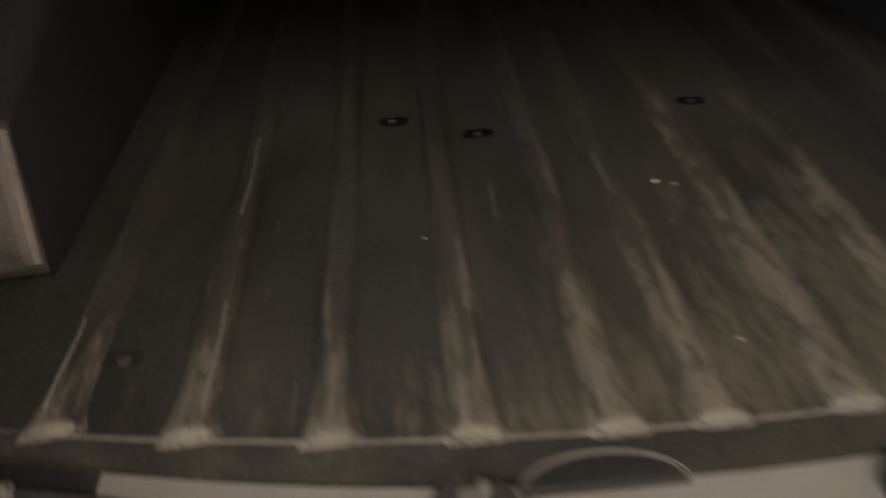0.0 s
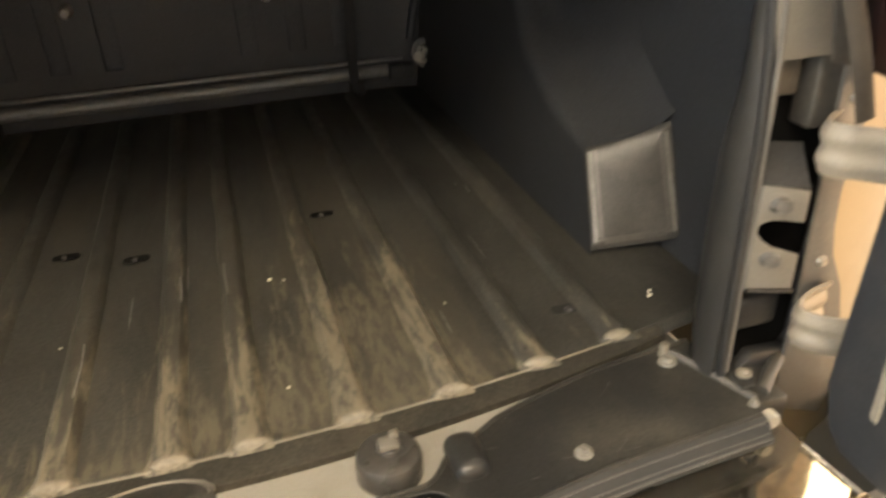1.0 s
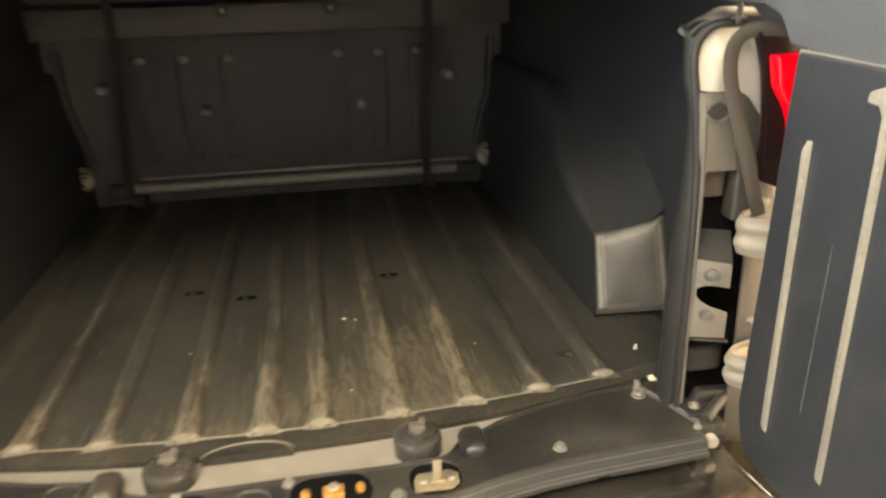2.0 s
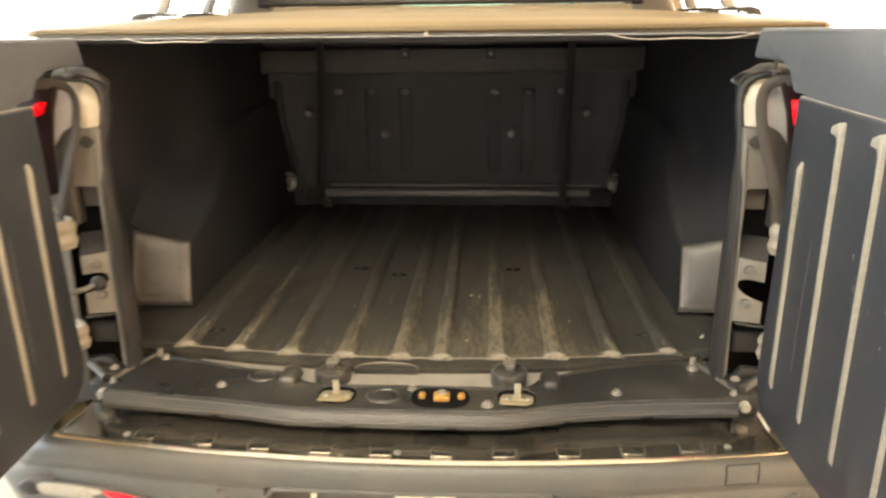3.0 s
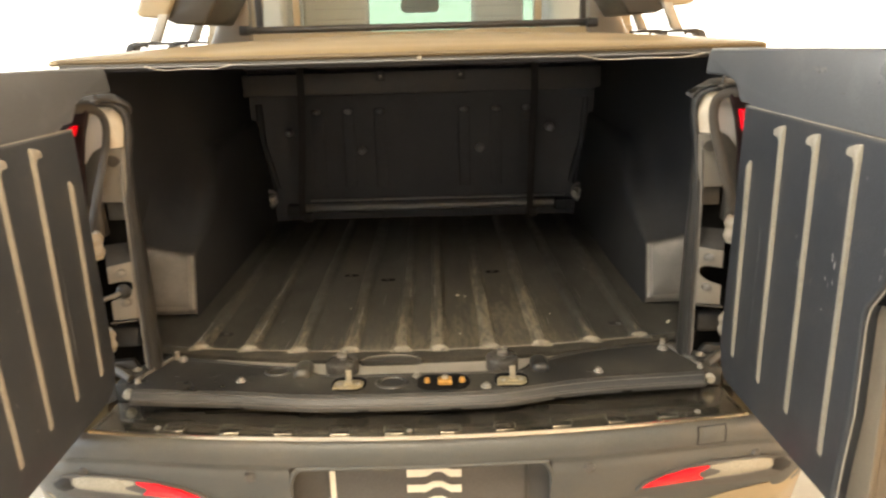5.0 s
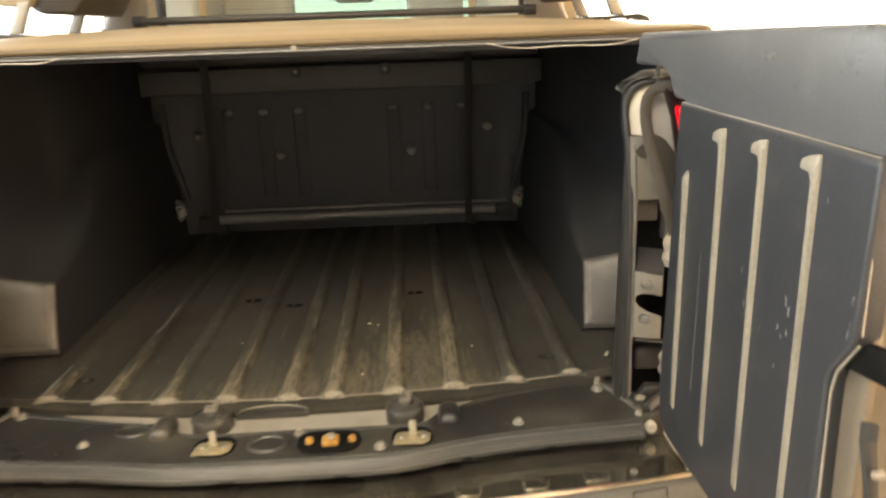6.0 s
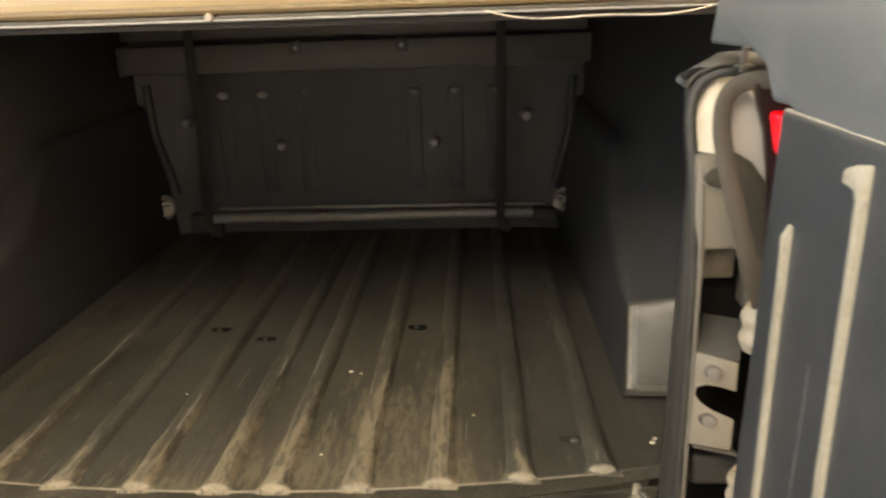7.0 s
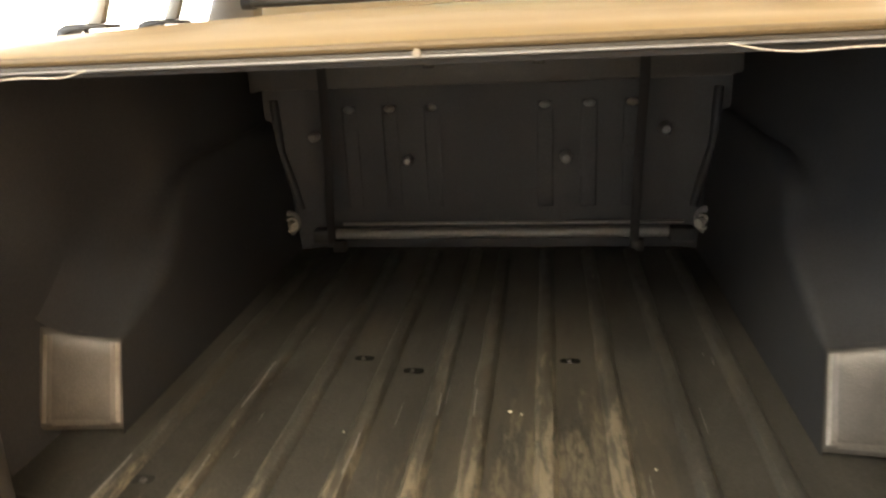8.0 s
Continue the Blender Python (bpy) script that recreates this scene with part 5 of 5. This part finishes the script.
for x, hw in ((-0.415, 0.157), (0.365, 0.124)):
    seat = part("seat", box(x - 0.2, x + 0.2, 2.05, 2.2, 0.9, 1.56, 0.06, 4), seat_cloth, cab, "grey cloth cab seat")
    part("headrest", slab([(x - hw, 1.5), (x + hw, 1.5), (x + hw, 1.72), (x + hw - 0.015, 1.84), (x + hw - 0.06, 1.9), (x - hw + 0.06, 1.9), (x - hw + 0.015, 1.84), (x - hw, 1.72)], 0.1, facing_rear(2.15), 0.03, 4), seat_cloth, seat)
for x0, x1 in ((-0.88, -0.59), (0.56, 0.88)):
    part("side_trim", box(x0, x1, 1.75, 2.3, 1.2, 2.0, 0.03, 3), seat_cloth, cab, "grey cab side trim")
for z in span(1.6, 1.96, 9):
    part("heater_wire", tube([(-0.43, 1.4655, z), (0.51, 1.4655, z)], 0.0005, 4), cover_trim, pane)
part("rear_mirror", slab(rounded(-0.016, 1.685, 0.205, 0.072, 0.028), 0.03, facing_rear(2.55), 0.006), mirror_shell, cab, "grey interior mirror")
part("windscreen", sheet(lambda u, v: Vector((u, 3.3 - 1.0 * v, 1.2 + 0.82 * v)), [-0.78, 0.78], [0, 1], 0.005), shield_glass, cab, "green-tinted windscreen").visible_shadow = False
part("dashboard", box(-0.75, 0.75, 2.8, 3.3, 1.0, 1.32, 0.05, 3), rubber, cab)
for sgn in (-1, 1):
    part("cab_side", slab([(1.47, 0.5), (3.3, 0.5), (3.3, 1.28), (1.47, 1.28)], 0.05, Matrix(((0, 0, sgn, sgn * 0.81), (1, 0, 0, 0), (0, 1, 0, 0), (0, 0, 0, 1))), 0.01), body_paint, cab)
# floor anchors of the truck: wheels
for x, y in ((-0.72, 0.68), (0.72, 0.68), (-0.72, 3.6), (0.72, 3.6)):
    turn = Matrix.Translation((x, y, 0.36)) @ Matrix.Rotation(radians(90), 4, "Y")
    w = part("wheel", lathe([(0.2, -0.08), (0.33, -0.1), (0.358, -0.08), (0.36, 0), (0.358, 0.08), (0.33, 0.1), (0.2, 0.08)], turn, 32), rubber, truck, "black tyre")
    part("rim", lathe([(0, 0.03), (0.08, 0.04), (0.19, 0.07), (0.205, 0.085), (0.205, -0.085), (0.19, -0.07), (0, -0.03)], turn, 24), alloy, w)
part("underbody", box(-0.6, 0.6, -0.12, 3.7, 0.42, 0.695, 0.03), rubber, truck)
part("bonnet", box(-0.8, 0.8, 3.3, 4.3, 0.5, 1.2, 0.1, 4), body_paint, truck)

# ---- bed cover ----
cover = empty("bed_cover", "tan-lit roll-up bed cover with rubber edge", "bed cover", (0, 0.1, 1.47))

COVER_PROFILE = [(0.062, 0.0), (0.056, 0.004), (0.057, 0.009), (0.066, 0.013), (0.10, 0.016), (0.2, 0.02), (0.5, 0.024), (1.42, 0.026)]


def cover_fn(u, v):
    dy, dz = COVER_PROFILE[v]
    crown = 0.03 * (1 - (abs(u) / 0.82) ** 2.0)
    base = 1.4825 + 0.002 * u
    lift = crown * min(1, max(0, (dy - 0.055) / 0.14))
    return Vector((u, dy - 0.1 + 0.09 * (abs(u) / 0.8) ** 6 * 0.2, base + dz + lift - 1.47))


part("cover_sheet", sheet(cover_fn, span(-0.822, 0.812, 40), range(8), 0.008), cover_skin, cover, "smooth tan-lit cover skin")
part("edge_roll", tube([(x, -0.0385 + 0.018 * (abs(x) / 0.8) ** 6, 0.0205 + 0.002 * x) for x in span(-0.8, 0.8, 30)], 0.0085, 10, 0.75), cover_roll_shade, cover, "rolled rear edge of the cover, its shade put into a darker brown")
part("edge_rail", tube([(x, -0.036, 0.0105 + 0.002 * x) for x in span(-0.79, 0.79, 20)], 0.0065, 8), cover_trim, cover, "black rubber rear rail")
part("rail_strip", tube([(x, -0.045, 0.0075 + 0.002 * x) for x in span(-0.78, 0.78, 20)], 0.0018, 6), satin_grey, cover, "thin pale rail strip")
part("under_lining", box(-0.74, 0.74, -0.03, 1.3, -0.003, 0.004), strap_web, cover)
part("rail_clip", lathe([(0, 0.008), (0.005, 0.007), (0.006, 0)], facing_rear(-0.044) @ Matrix.Translation((0.02, 0.012, 0)), 10), zinc, cover)
for x0, x1, sag in ((0.375, 0.655, 0.012), (-0.59, -0.40, 0.011)):
    pts = [(x0 + (x1 - x0) * t, 0.035, 1.480 - sag * (1 - (2 * t - 1) ** 2) - 0.003 * math.sin(9 * t)) for t in span(0, 1, 20)]
    tagged(finish("cord", tube(pts, 0.0009, 6), cord_white), "thin pale cord sagging below the cover edge", "cord", "cords under the cover")

# ---- sport bar ----
bar = empty("sport_bar", "dark sport bar with alloy legs on the bed rails", "sport bar", (0, 1.25, 1.5))
part("cross_bar", tube([(-0.645, -0.01, 0.062), (0.68, 0.025, 0.066)], 0.0125, 12), black_bar, bar, "satin black cross bar")
for sgn in (-1, 1):
    part("bar_end", lathe([(0, 0.02), (0.017, 0.018), (0.018, -0.02), (0, -0.02)], Matrix.Translation((sgn * 0.655, 0.0, 0.063)) @ Matrix.Rotation(radians(90), 4, "Y"), 14), rubber, bar)
    part("leg", slab([(sgn * 0.645, 0.0), (sgn * 0.80, 0.0), (sgn * 0.70, 0.24), (sgn * 0.60, 0.5), (sgn * 0.56, 0.5), (sgn * 0.635, 0.24)], -0.07, facing_rear(0.0), 0.01), leg_paint, bar, "satin grey-brown sport bar leg")
    def across(pts):
        return [(sgn * x, z) for x, z in pts]
    part("wing", slab(across([(0.79, 0.1), (0.87, 0.105), (0.888, 0.118), (0.845, 0.2), (0.81, 0.29), (0.71, 0.29), (0.75, 0.18)]), 0.4, facing_rear(-0.06), 0.008, 3), body_paint, bar, "painted outer side of the sport bar wing")
    part("wing_underside", slab(across([(0.68, 0.078), (0.77, 0.082), (0.80, 0.096), (0.78, 0.13), (0.73, 0.28), (0.62, 0.25), (0.62, 0.17)]), 0.36, facing_rear(-0.075), 0.01, 3), wing_shade, bar, "underside of the sport bar wing, its shade put into a dark brown")
    for y, x in ((-0.5, 0.87), (-0.2, 0.845)):
        f = part("foot", slab(across([(x - 0.095, 0.02), (x - 0.09, 0.028), (x + 0.0, 0.032), (x + 0.025, 0.024), (x + 0.045, -0.012), (x + 0.018, -0.012), (x + 0.004, 0.014), (x - 0.02, 0.02)]), 0.06, facing_rear(y + 0.03), 0.002), black_bar, bar, "flat black mounting foot")
        part("foot_bolt", lathe([(0, 0.008), (0.006, 0.007), (0.007, 0)], Matrix.Translation((sgn * (x - 0.025), y, 0.012)), 12), black_bar, f)
        part("strut", slab(across([(x - 0.07, 0.03), (x - 0.035, 0.03), (x - 0.075, 0.112), (x - 0.105, 0.112)]), 0.022, facing_rear(y + 0.011), 0.003), alloy, f, "bright metal strut")

# ---- loose bits ----
for x, y, r in ((0.103, 0.387, 0.004), (0.125, 0.378, 0.0025), (0.642, 0.124, 0.005), (0.648, 0.135, 0.004), (0.1, 0.1, 0.0022), (0.35, 0.22, 0.002), (-0.2, 0.3, 0.002)):
    z = 0.7935 if x < 0.6 else 0.799
    tagged(finish("debris_chip", slab([(x - r, y - r * 0.5), (x + r * 0.3, y - r * 0.7), (x + r, y + r * 0.2), (x - r * 0.2, y + r * 0.8)], 0.0018, Matrix.Translation((0, 0, z))), cream_mark), "tiny pale chip lying on the bed floor", "debris", "chips on the bed floor")
for x, ya, yb, wd in ((-0.033, 0.35, 0.43, 0.0011), (0.036, 0.35, 0.45, 0.0011), (-0.42, 0.36, 0.55, 0.0016), (-0.163, 0.16, 0.28, 0.0012), (-0.558, 0.07, 0.19, 0.0018), (-0.413, 0.06, 0.2, 0.0013)):
    lp("floor_scratch", tube([(x + 0.0012 * math.sin(40 * y + 9 * x), y, 0.8055) for y in span(ya, yb, 14)], wd, 6, 0.5), scuff)
rng = random.Random(11)
for k in range(26):
    x, y = rng.uniform(-0.5, 0.55), rng.uniform(0.05, 0.75)
    ln, wd = rng.uniform(0.01, 0.05), rng.uniform(0.0005, 0.0011)
    lp("floor_scratch", slab([(x - wd, y - ln), (x + wd, y - ln * 0.6), (x + wd * 2, y + ln), (x + wd * 0.4, y + ln * 0.7)], 0.0005, Matrix.Translation((0, 0, 0.7925))), scuff)

# ---- floor tiles ----
tile_bm = box(-0.398, 0.398, -0.398, 0.398, -0.012, 0.0, 0.002, 1)
tile_me = bpy.data.meshes.new("tile")
tile_bm.to_mesh(tile_me)
tile_bm.free()
tile_me.materials.append(tile_mat)
for i in range(10):
    for j in range(9):
        t = new("tile", tile_me)
        t.location = (-3.6 + 0.8 * i, -4.2 + 0.8 * j, 0)
        t.parent = floor
